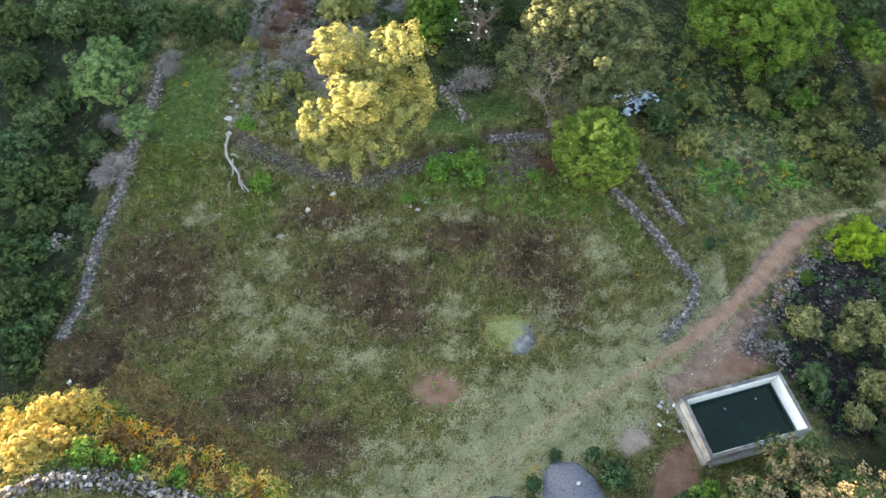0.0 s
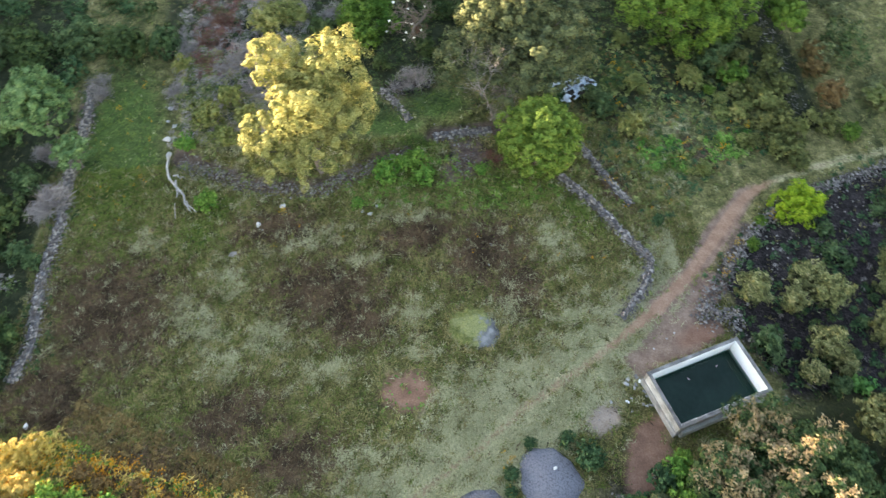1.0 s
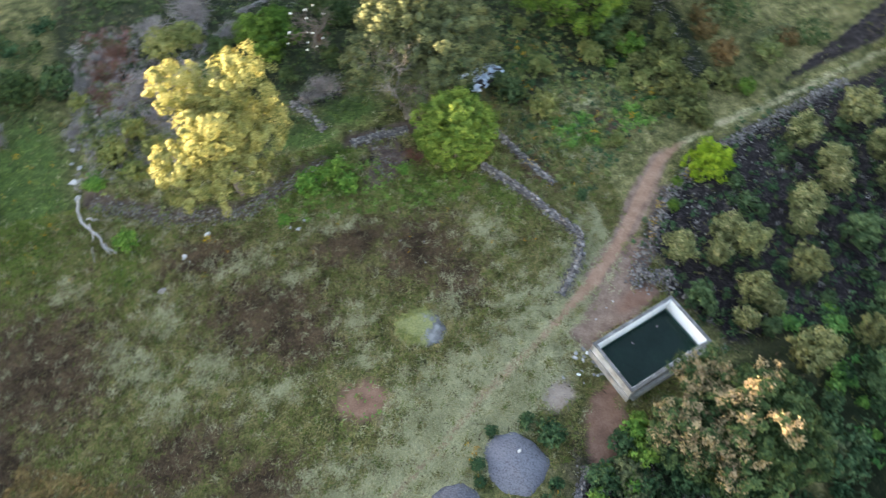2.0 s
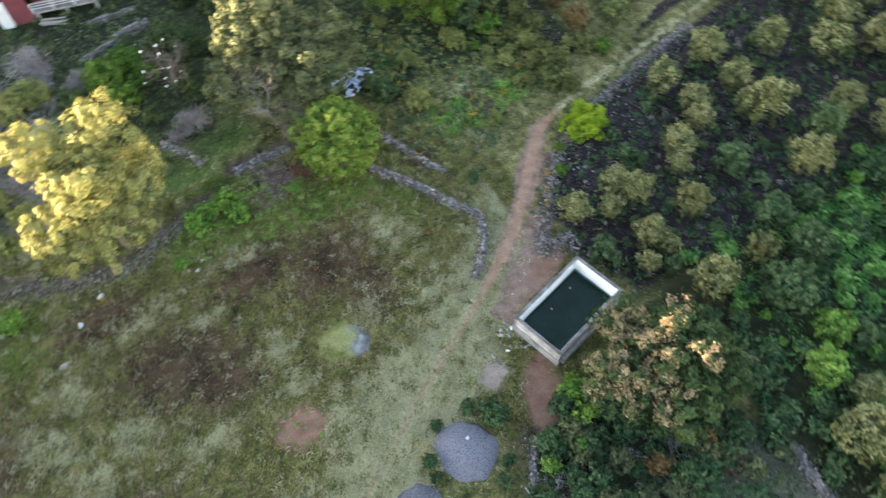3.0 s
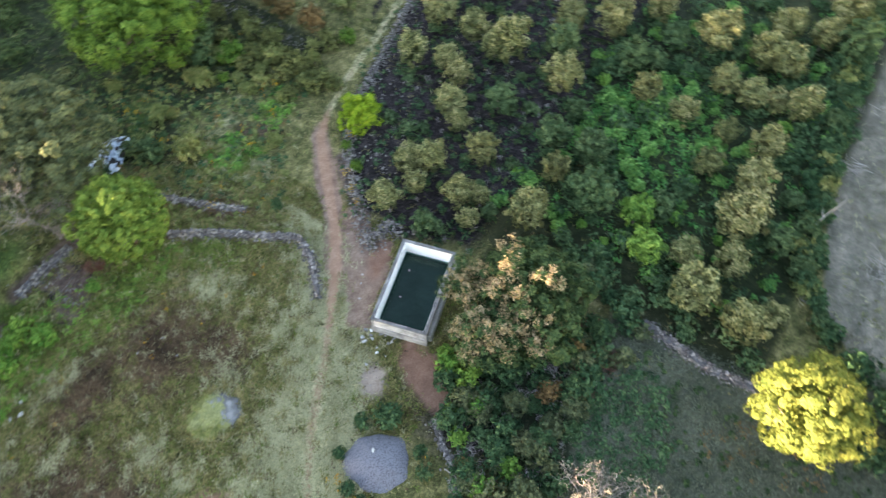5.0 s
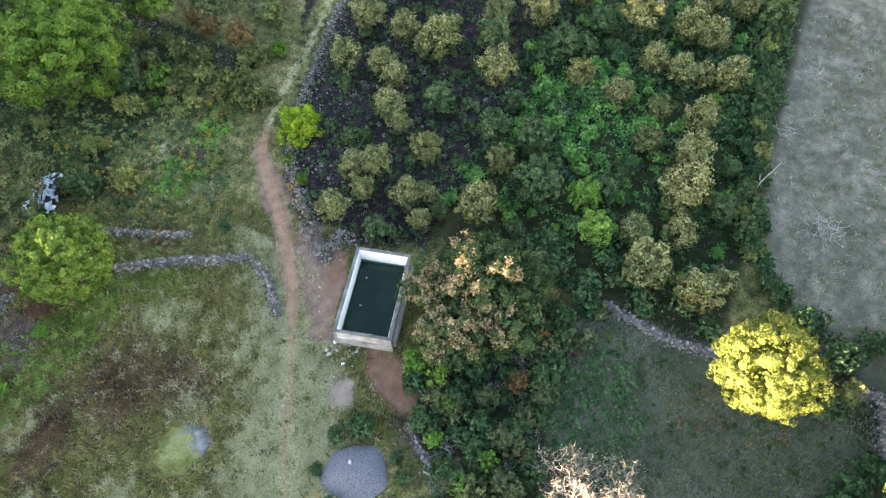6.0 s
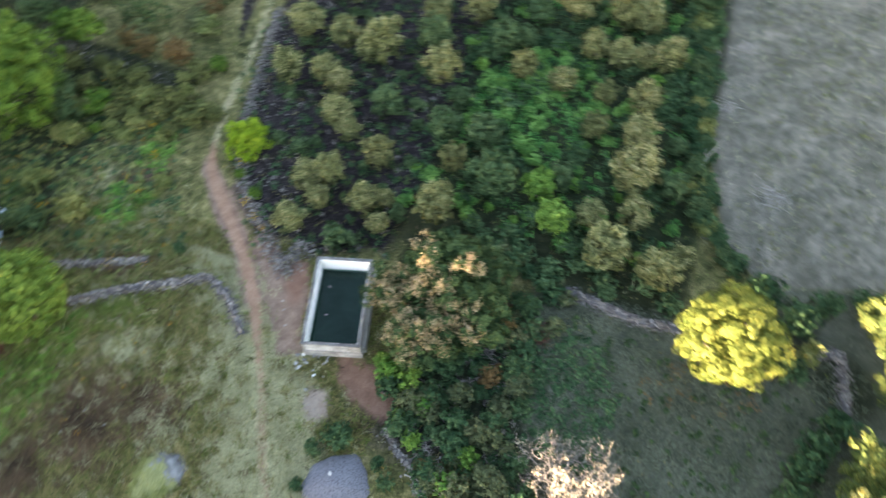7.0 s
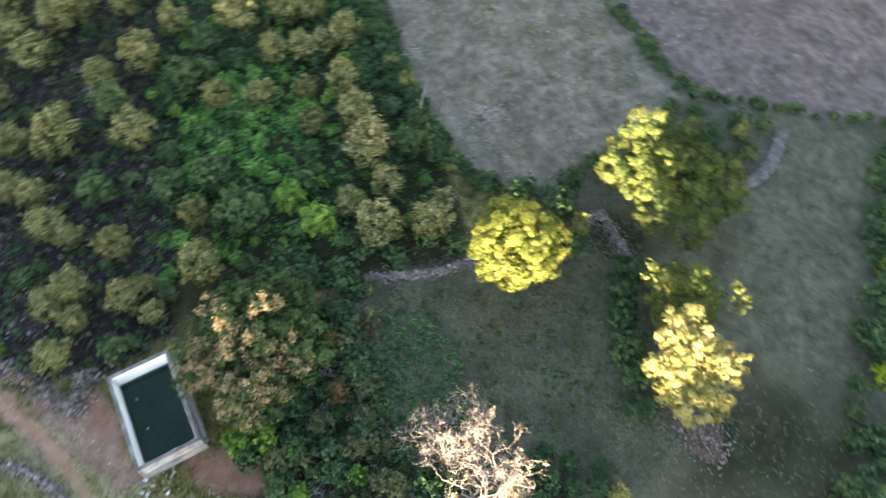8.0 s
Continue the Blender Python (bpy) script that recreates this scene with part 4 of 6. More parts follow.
repeat(orchard_kinds(100, 7, LEAF_ORCHARD, OLIVE_TAN),
       ((35.9, 25.1, 2.6), (41.2, 25.8, 3.0), (41.1, 22.2, 2.5), (36.8, 22.3, 2.4), (35.9, 20.6, 2.2), (32.7, 19.5, 2.6), (31.5, 18.0, 1.8), (40.4, 18.6, 3.3), (40.1, 19.8, 2.2), (39.3, 13.2, 3.0),
        (46.6, 15.9, 2.6), (47.7, 12.5, 3.0), (26.3, 19.2, 2.2), (27.0, 17.7, 2.3), (24.9, 17.7, 1.7), (22.6, 18.8, 2.2), (25.5, 14.5, 2.1), (24.1, 12.8, 1.6), (26.4, 13.1, 1.4), (26.3, 9.4, 2.9),
        (41.3, 3.7, 2.2), (45.9, 2.1, 2.3), (45.8, -0.2, 2.6)), 1, 2.7)
repeat(orchard_kinds(110, 6, LEAF_ORCHARD, OLIVE_TAN),
       ((46.3, -1.9, 2.1), (46.4, -3.9, 2.7), (50.7, 0.3, 3.1), (50.6, -1.7, 2.6), (50.5, 4.4, 3.5), (41.3, -2.8, 2.3), (37.4, -3.0, 2.8), (33.4, -3.4, 3.5), (29.3, -1.0, 2.1), (30.2, -3.9, 2.3),
        (26.6, -2.5, 3.3), (26.0, -6.1, 2.7), (27.9, -7.5, 1.7), (54.8, -0.2, 2.8), (55.5, -3.3, 2.5), (50.3, 21.0, 3.3), (55.5, 17.9, 4.2), (46.6, 24.0, 2.7), (55.7, 14.1, 2.9), (51.5, 9.8, 2.4), (59.8, -4.0, 3.3)), 2, 2.7)
repeat(orchard_kinds(120, 2, LEAF_ORCHARD, "young fruit tree with dull rusty-olive crown", False), ((29.9, 15.0, 2.4), (31.1, 9.6, 2.1), (41.8, 7.1, 2.3), (41.2, 0.2, 2.0), (37.4, 0.3, 2.2)), 3, 2.7)
# the rows go on beyond the nearer trees
rng = random.Random(5)
FAR_ROWS = [(x + rng.uniform(-0.7, 0.7), y + rng.uniform(-0.7, 0.7), rng.uniform(2.3, 3.3)) for x in (49.5, 54, 58.5, 63) for y in (4, 11, 19, 23, 27, 31)
            if 0.912 * x + 0.41 * y > 56.5]
repeat(orchard_kinds(125, 3, LEAF_ORCHARD, OLIVE_TAN), FAR_ROWS, 4, 2.7)
repeat(orchard_kinds(130, 4, LEAF_COOL, "young fruit tree with plain grey-green crown", False),
       ((42.8, 14.8, 2.9), (25.4, 11.9, 1.3), (22.1, 15.2, 1.8), (33.8, 11.2, 2.5), (33.9, 8.2, 2.7), (29.8, 6.4, 3.4), (31.9, 1.8, 2.0), (33.5, -6.2, 2.0), (37.8, -5.9, 1.6), (49.0, 7.4, 2.4),
        (44.6, 9.4, 2.5), (45.5, 7.8, 2.0), (37.5, 11.0, 1.8), (55.2, -5.7, 3.2), (34.8, 16.3, 2.5)), 5, 2.7)
repeat(orchard_kinds(137, 2, LEAF_BRIGHT, "young fruit tree with fresh yellow-green crown", False), ((30.6, 3.0, 2.3), (28.3, 1.4, 2.5)), 6, 2.7)
stand(tree("lime_bush", 138, (1.5, 1.4, 1.45), 42, 0.42, 6000, 0.16, 0.10, LEAF_LIME, 1.5, 0.07, "round bush with bright lime-green leaves beside the trail", "bush", low=-0.6), 28.0, 24.8)

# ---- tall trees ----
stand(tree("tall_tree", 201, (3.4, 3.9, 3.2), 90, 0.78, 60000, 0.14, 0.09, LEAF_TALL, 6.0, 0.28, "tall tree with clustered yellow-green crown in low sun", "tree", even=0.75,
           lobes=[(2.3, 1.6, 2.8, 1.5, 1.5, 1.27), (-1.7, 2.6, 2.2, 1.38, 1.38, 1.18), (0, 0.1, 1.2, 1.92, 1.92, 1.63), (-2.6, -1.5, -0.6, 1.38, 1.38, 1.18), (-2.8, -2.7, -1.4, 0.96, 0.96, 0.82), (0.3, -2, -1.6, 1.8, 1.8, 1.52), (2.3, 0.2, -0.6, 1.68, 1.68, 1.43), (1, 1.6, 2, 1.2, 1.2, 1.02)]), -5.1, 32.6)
stand(tree("grey_tree", 202, (4.9, 4.8, 3.5), 130, 0.72, 42000, 0.18, 0.11, LEAF_GREY, 4.8, 0.32, "broad tree with thin grey-green crown, sunlit at its top", "tree", low=-0.6,
           lobes=[(-1.2, 1.7, 1.8, 2.91, 2.91, 2.48), (2.7, 0.7, 0.4, 2.91, 2.91, 2.48), (-3.8, -0.3, -0.5, 2.24, 2.24, 1.9), (0.5, -1.6, -0.6, 2.91, 2.91, 2.48), (3.4, -0.9, -1.2, 2.02, 2.02, 1.71), (-1, -2.9, -2.2, 1.57, 1.57, 1.33)]), 10.6, 39.5)
stand(tree("round_tree", 203, (2.75, 2.7, 2.4), 140, 0.45, 26000, 0.15, 0.095, LEAF_FRESH, 3.0, 0.22, "round dense tree with fresh green leaves", "tree", even=0.8, low=-0.8), 10.8, 31.7)
stand(tree("broad_tree", 204, (5.0, 4.9, 3.3), 84, 1.0, 40000, 0.18, 0.115, LEAF_BROAD, 4.2, 0.30, "broad dense green tree at the orchard's far side", "tree", even=0.75, low=-0.7), 25.4, 44.8)
stand(tree("yellow_tree", 205, (2.65, 2.55, 2.45), 80, 0.62, 44000, 0.125, 0.08, LEAF_SUNNY, 3.9, 0.26, "round tree glowing yellow in the low sun", "tree", even=0.7, low=-0.75), 21.3, -10.5)
stand(tree("hedge_tree", 206, (4.2, 4.1, 2.9), 130, 0.66, 60000, 0.14, 0.09, LEAF_HEDGE, 3.1, 0.28, "wide green tree, partly sunlit, at the wall's corner", "tree", even=0.7,
           lobes=[(1.7, 2.8, -0.7, 1.9, 1.9, 1.61), (-1.2, 0.7, -0.5, 3.2, 3.2, 2.72), (-1.8, -1.4, -0.6, 2.1, 2.1, 1.78), (-4, 1.2, -0.9, 1.5, 1.5, 1.27), (1.8, 0, -0.3, 2, 2, 1.7), (2, 2.3, 2.8, 0.88, 0.88, 0.75), (2.1, 3.4, 2.6, 0.44, 0.44, 0.38), (-0.8, 2.9, 2.6, 0.72, 0.72, 0.62), (-3.1, 4, 2.3, 0.68, 0.68, 0.58), (1.5, -1.1, 2.1, 0.4, 0.4, 0.34)]), 24.8, -23.6)
stand(tree("tall_tree", 207, (2.0, 2.3, 3.2), 70, 0.55, 30000, 0.13, 0.08, LEAF_TALL, 4.6, 0.11, "tall sunlit tree above a stone bank", "tree", low=-0.8, even=0.7,
           lobes=[(1.3, 0.5, 1.3, 1.26, 1.26, 1.07), (-0.1, 2.1, 0.8, 0.99, 0.99, 0.85), (-0.7, -1.3, 0.6, 0.85, 0.85, 0.73), (-1, 0.2, -1.2, 1.8, 1.8, 1.53), (0.8, -0.2, -0.4, 1.44, 1.44, 1.22)]), 10.8, -17.4)
stand(tree("tall_tree", 208, (1.8, 2.0, 1.8), 56, 0.5, 13000, 0.16, 0.10, LEAF_HEDGE, 3.0, 0.16, "smaller tree in the hedge with sunlit tips", "tree", even=0.7,
           lobes=[(-0.3, -0.4, -0.4, 1.9, 1.9, 1.61), (-0.1, 2.2, 2.8, 0.55, 0.55, 0.6), (-0.8, 0.1, 3, 0.55, 0.55, 0.6), (-2.4, -1.8, 2.6, 0.55, 0.55, 0.6), (-1.8, 1, 0, 1.1, 1.1, 0.94)]), 16.0, -19.2)


def tan_blossom(root, rng, centre):
    """Bunches of tan blossom standing out of the upper crown."""
    top = centre[centre[:, 2] > np.median(centre[:, 2]) - 0.4]
    top = top[np.argsort(np.hypot(top[:, 0] + 2.2, top[:, 1] - 1.8) + rng.uniform(0, 2.6, len(top)))[: int(len(top) * 0.56)]]
    out = []
    for c in top:
        for _ in range(8):
            k = 34
            off = unit(rng.normal(size=(k, 3)) + np.array((0, 0, 0.5)))
            heart = c + unit(rng.normal(size=3) + np.array((0, 0, 0.5))) * rng.uniform(0.3, 0.85)
            at = heart + off * rng.uniform(0.12, 0.42, (k, 1))
            out.append(leaves(rng, at, unit(off + 0.4 * rng.normal(size=(k, 3))), 0.18, 0.11))
    part("blossom", mesh_from("blossom", *joined(out), LEAF_TAN), root, "bunches of tan blossom")


stand(tree("tank_tree", 209, (4.8, 4.5, 2.6), 84, 0.68, 26000, 0.2, 0.12, LEAF_THICKET, 3.05, 0.30, "wide blossoming fruit tree leaning over the water tank", "fruit tree", extra=tan_blossom, even=0.7,
           lobes=[(0.9, 0.5, 0.3, 2.7, 2.7, 2.29), (-0.9, 3, 0.2, 1.45, 1.45, 1.23), (-2.9, 0.8, 0, 1.8, 1.8, 1.53), (-0.7, -1.8, -0.5, 1.7, 1.7, 1.44), (2.4, -1.5, -0.5, 1.6, 1.6, 1.36)]), 19.2, 6.05)
stand(tree("field_tree", 210, (2.3, 2.6, 2.2), 60, 0.5, 15000, 0.16, 0.09, LEAF_FIELD, 3.6, 0.10, "leafy tree standing out of the western thicket", "tree", even=0.6), -25.3, 38.8)
stand(tree("field_tree", 211, (1.2, 1.2, 1.1), 24, 0.4, 3600, 0.16, 0.09, LEAF_FIELD, 1.8, 0.10, "small green tree beside the long wall", "tree"), -22.9, 35.6)
stand(tree("field_tree", 212, (1.3, 1.3, 1.2), 28, 0.42, 4200, 0.19, 0.12, LEAF_BROAD, 2.0, 0.10, "small fresh green tree at the rubble strip", "tree"), 34.6, 43.2)


def bare_tree(name, seed, x, y, tall, spread, mat, label, blossoms=0, last=4, thick=0.026, dry=0, stems=(), crook=0.22):
    """A leafless tree of crooked limbs."""
    rng = np.random.default_rng(seed)
    pieces, tips = [], []

    def grow(a, way, length, r, level):
        pts, p, w = [np.array(a)], np.array(a, float), unit(np.array(way, float))
        steps = 5
        for _ in range(steps):
            w = unit(w + rng.normal(size=3) * crook + np.array((0, 0, 0.07)))
            p = p + w * length / steps
            pts.append(p)
        pieces.append(tube(pts, np.linspace(r, r * 0.5, steps + 1), 6 if level < 2 else 4))
        if level >= last:
            tips.append(p)
            return
        for _ in range(5 if level < 2 else 3 if level < 5 else 2):
            side = unit(rng.normal(size=3))
            grow(pts[rng.integers(3, steps + 1)], w * 0.75 + side * spread, length * rng.uniform(0.52, 0.8), r * 0.56, level + 1)

    if stems:
        for sx, sy, sz, part_of in stems:
            grow((sx * 0.1, sy * 0.1, -0.2), (sx, sy, sz), tall * part_of, tall * thick, 1)
    else:
        grow((0, 0, -0.2), (0.05, 0.05, 1), tall * 0.42, tall * thick, 0)
    root = tagged(new(name), label, "tree")
    v, f = joined(pieces)
    part("bare_crown", mesh_from("bare_crown", v, f, mat, True), root)
    if blossoms:
        at = np.array(tips)[rng.integers(0, len(tips), blossoms)]
        out = []
        for p in at:
            way = unit(rng.normal(size=(7, 3)) + np.array((0, 0, 0.6)))
            out.append(leaves(rng, p + way * 0.05, way, 0.19, 0.14))
        part("blossom", mesh_from("blossom", *joined(out), WHITE_FLOWER), root, "clusters of white blossoms")
    if dry:
        at = np.array(tips)[rng.integers(0, len(tips), dry)]
        pick = np.repeat(np.arange(dry), 16)
        way = unit(rng.normal(size=(dry * 16, 3)) + np.array((0, 0, 0.3)))
        at = at[pick] + way * rng.uniform(0.05, 0.32, (dry * 16, 1))
        tagged(part("dry_leaves", mesh_from("dry_leaves", *leaves(rng, at, way, 0.13, 0.08), DRY_LEAF), root), "cream withered leaves", kind="stuff")
    root.matrix_basis = pose(x, y, hz(x, y))
    return root


bare_tree("dead_tree", 21, 8.6, -3.8, 6.9, 0.72, DEAD_WOOD, "dead leafless tree with crooked pale branches in sun", 0, 5, 0.0115, 130,
          ((0.66, 0.55, 1.00, 0.5), (0.36, 0.01, 1.20, 0.55), (0.35, -0.45, 1.00, 0.48), (0.23, 0.87, 0.90, 0.5), (0.75, 0.11, 0.80, 0.5), (-0.17, -0.26, 1.00, 0.4), (0.32, 0.43, 1.20, 0.55)), 0.4)
bare_tree("bare_shrub_tree", 14, 8.1, 36.2, 7.6, 0.6, TWIG, "leafless grey shrub tree before the broad tree", 0, 5, 0.009)
bare_tree("blossom_tree", 5, 3.2, 45.6, 6.0, 1.1, BARK, "sparse tree with thin branches and white blossoms", 15)


def fallen_log():
    rng = np.random.default_rng(4)
    log = tagged(new("fallen_trunk"), "bleached forked dead trunk lying in the grass", "dead trunk")
    pts = [(x, y, hz(x, y) + z) for x, y, z in ((-16.4, 35.6, 0.35), (-16.5, 34.6, 0.3), (-16.3, 33.6, 0.22), (-15.7, 32.7, 0.3), (-15.1, 31.9, 0.28), (-15.0, 31.2, 0.2), (-14.5, 30.4, 0.12))]
    part("trunk", mesh_from("trunk", *tube(pts, (0.09, 0.105, 0.09, 0.1, 0.085, 0.07, 0.04), 8), LOG_GREY, True), log)
    for a, b in (((-15.8, 33.3, 0.25), (-15.6, 30.0, 0.1)), ((-14.9, 31.4, 0.2), (-14.1, 30.2, 0.3)), ((-16.0, 33.8, 0.2), (-15.0, 33.2, 0.5))):
        a, b = (a[0], a[1], hz(a[0], a[1]) + a[2]), (b[0], b[1], hz(b[0], b[1]) + b[2])
        part("branch", mesh_from("branch", *limb(rng, a, b, 0.07, 0.02, 0.2), LOG_GREY, True), log)


fallen_log()

# ---- shrubs ----


def shrub(name, seed, mat, label, radii=(0.95, 0.95, 0.7), clumps=18, clump=0.34, count=1150, length=0.2, width=0.125, group=""):
    ob, _ = crown_mesh(name, seed, radii, clumps, clump, count, length, width, mat, 0.6, -0.5)
    rng = np.random.default_rng(seed)
    top = tagged(new(name, ob), label, "shrub", group)
    v, f = joined([limb(rng, (0, 0, -0.15), (rng.uniform(-0.6, 0.6), rng.uniform(-0.6, 0.6), rng.uniform(0.5, 1.0)), 0.03, 0.008, 0.15, 3) for _ in range(4)])
    part("stem", mesh_from("stem", v, f, BARK, True), top)
    return top


def twig_bush(name, seed, mat, label, count=1500, length=0.42, width=0.011):
    """A leafless bush: a haze of thin twigs fanning out from the base."""
    rng = np.random.default_rng(seed)
    fans = np.stack([rng.normal(size=6) * 0.42, rng.normal(size=6) * 0.42, rng.uniform(-0.1, 0.15, 6)], -1)
    span = rng.uniform(0.35, 0.8, (6, 1))
    which = rng.integers(0, 6, count)
    way = unit(rng.normal(size=(count, 3)) * (1, 1, 0.8) + (0, 0, 0.55))
    way[:, 2] = np.abs(way[:, 2])
    at = fans[which] + way * rng.uniform(0.1, 1.0, (count, 1)) * span[which]
    along = unit(way + 0.9 * rng.normal(size=(count, 3)))
    side = unit(np.cross(along, rng.normal(size=(count, 3)))) * width
    L = along * length * rng.uniform(0.5, 1.2, (count, 1)) * 0.5
    v = np.stack([at - L - side, at - L + side, at + L + side * 0.3, at + L - side * 0.3], 1).reshape(-1, 3)
    top = tagged(new(name, mesh_from(name, v, np.arange(4 * count).reshape(-1, 4), mat)), label, "bush")
    v, f = joined([limb(rng, (0, 0, -0.15), unit(rng.normal(size=3) + np.array((0, 0, 1.2))) * 0.8, 0.03, 0.008) for _ in range(7)])
    part("stem", mesh_from("stem", v, f, BARK, True), top)
    return top


def shrubs(mat, label, places, seed, kinds=3, **how):
    small, wide = [p for p in places if p[2] < 3.3], [p for p in places if p[2] >= 3.3]
    if small:
        repeat([shrub("shrub", seed * 10 + n, mat, label, **how) for n in range(kinds)], small, seed, 2.6, (0.95, 1.5))
    if wide:
        repeat([shrub("large_shrub", seed * 10 + 5 + n, mat, label.replace("low ", "tall "), (1.9, 1.9, 1.35), 46, 0.5, 4200, 0.19, 0.12) for n in range(min(2, len(wide)))], wide, seed, 5.0, (0.95, 1.35))


def twigs(mat, label, places, seed):
    repeat([twig_bush("twig_bush", seed * 10 + n, mat, label) for n in range(2)], places, seed, 2.0, (0.8, 1.1))


def scatter(corners, count, seed, wide, keep=None):
    """Places inside a polygon."""
    rng, out = random.Random(seed), []
    xs, ys = [c[0] for c in corners], [c[1] for c in corners]
    while len(out) < count:
        x, y = rng.uniform(min(xs), max(xs)), rng.uniform(min(ys), max(ys))
        inside = False
        for (ax, ay), (bx, by) in zip(corners, corners[1:] + corners[:1]):
            if (ay > y) != (by > y) and x < (bx - ax) * (y - ay) / (by - ay) + ax:
                inside = not inside
        if inside and (keep is None or keep(x, y)):
            out.append((x, y, rng.uniform(*wide)))
    return out


def thicket(mat, label, places, seed, count=420):
    """Uncounted low shrubs that run into one another, as one mesh."""
    rng, pieces = np.random.default_rng(seed), []
    for x, y, w in places:
        s = w / 2.3
        at, nrm, _ = crown_points(rng, (0.95, 0.95, 0.75), 16, 0.36, int(0.78 * count * min(1.4, s * s + 0.25)), -0.5)
        v, f = leaves(rng, at * s + np.array((x, y, hz(x, y) + 0.55 * s)), nrm, 0.26, 0.16)
        pieces.append((v, f))
        k = 40
        way = unit(rng.normal(size=(k, 3)) * (1, 1, 0.6)) * rng.uniform(0.1, 0.7, (k, 1)) * s
        pieces.append(leaves(rng, way + np.array((x, y, hz(x, y) + 0.5 * s)), unit(rng.normal(size=(k, 3)) + np.array((0, 0, 0.8))), 0.34, 0.24))
    tagged(new("thicket", mesh_from("thicket", *joined(pieces), mat)), label, "shrubs", kind="stuff")


# western thicket
shrubs(LEAF_THICKET, "dark green leafy shrub in the western thicket", ((-36.3, 48.2, 5.3), (-28.5, 48.1, 5.1), (-20.8, 48.0, 4.8), (-34.5, 42.7, 4.4), (-33.2, 38.9, 3.2),
       (-30.3, 30.7, 5.7), (-28.0, 31.2, 4.7), (-28.5, 27.7, 3.7), (-25.6, 21.8, 2.6), (-27.7, 21.4, 3.9), (-27.0, 18.2, 3.4), (-29.0, 24.4, 3.1), (-25.9, 16.7, 2.9)), 31, 4)
shrubs(LEAF_COOL, "cool green leafy shrub in the western thicket", ((-32.5, 48.6, 5.4), (-24.8, 48.8, 5.0), (-17.3, 47.3, 3.2), (-31.3, 37.1, 4.6), (-29.8, 39.4, 3.1), (-25.9, 28.1, 2.2),
       (-24.7, 27.2, 1.6), (-25.7, 19.8, 2.0), (-30.7, 34.5, 3.0), (-26.2, 33.8, 2.4)), 32, 3)
twigs(TWIG, "leafless grey bush beside the long stone wall", ((-25.0, 32.9, 4.2), (-22.6, 43.6, 3.0), (-31.5, 34.0, 2.8), (-25.7, 37.0, 2.4)), 33)
WEST = [(-48, 58), (-48, 12), (-28, 11), (-25.6, 17), (-25.4, 30), (-25.2, 42), (-20, 45.5), (-18, 58)]
thicket(LEAF_THICKET, "tangled dark green shrubs behind the long wall", scatter(WEST, 75, 1, (1.3, 3.0)), 34)
thicket(LEAF_DEEP, "tangled deep green shrubs behind the long wall", scatter(WEST, 45, 2, (1.2, 2.6)), 35)

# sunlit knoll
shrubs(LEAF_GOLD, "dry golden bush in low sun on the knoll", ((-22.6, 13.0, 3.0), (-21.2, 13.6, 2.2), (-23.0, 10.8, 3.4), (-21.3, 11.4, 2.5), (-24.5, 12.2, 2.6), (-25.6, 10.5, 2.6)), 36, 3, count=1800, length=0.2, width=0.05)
shrubs(LEAF_BRIGHT, "fresh green weed on the knoll beside the wall", ((-19.8, 10.7, 1.7), (-18.5, 10.5, 1.4), (-16.9, 10.2, 1.2), (-14.6, 9.6, 1.3)), 37, 2)
shrubs(LEAF_RUST, "rusty dry weed at the knoll's foot", ((-17.4, 11.2, 1.4), (-15.6, 10.8, 1.4), (-14.0, 10.0, 1.2), (-12.4, 9.4, 1.3), (-18.6, 12.0, 1.5), (-10.5, 8.8, 1.1)), 38, 2)

# terrace and what lies north of it
shrubs(LEAF_PALE, "pale yellow-green shrub on the terrace", ((-13.4, 38.2, 3.0), (-11.8, 40.0, 2.6), (-12.2, 36.2, 2.3), (-8.9, 48.9, 4.2), (-7.0, 49.6, 3.4), (-10.4, 38.0, 2.6), (-15.9, 44.5, 2.0)), 41, 3)
shrubs(LEAF_BRIGHT, "bright green shrub at the terrace wall", ((-14.9, 36.0, 1.8), (2.0, 33.0, 2.1), (-0.3, 31.9, 2.4), (2.4, 31.3, 2.0), (-2.6, 29.6, 1.2), (6.7, 31.5, 1.2), (-13.3, 30.9, 2.0), (1.0, 32.6, 1.6)), 42, 3)
shrubs(LEAF_BROAD, "leafy green shrub below the house", ((-1.6, 48.6, 4.0), (-0.8, 45.6, 2.8), (0.4, 49.6, 3.6), (1.2, 47.2, 2.4)), 40, 2)
shrubs(LEAF_THICKET, "dark green shrub behind the terrace", ((-4.4, 47.4, 2.6), (5.5, 49.0, 3.6), (8.0, 47.5, 3.4), (4.0, 44.0, 2.2), (-2.4, 43.0, 2.2), (0.2, 42.6, 1.8), (6.0, 43.5, 2.0), (4.2, 50.8, 3.4), (9.5, 52.5, 4.0), (13.5, 52.0, 4.2), (7.2, 55.5, 4.0), (14.5, 47.2, 2.5)), 43, 4)
twigs(TWIG, "leafless grey bush on the terrace", ((-11.3, 44.4, 4.0), (-9.8, 41.8, 3.0), (2.2, 40.8, 3.4), (-16.2, 42.6, 2.2), (-6.3, 53.5, 4.2), (-3.6, 49.6, 2.6), (8.9, 37.2, 3.0), (9.6, 38.0, 2.6), (-15.5, 46.8, 2.4), (-9.5, 52.0, 3.0)), 44)
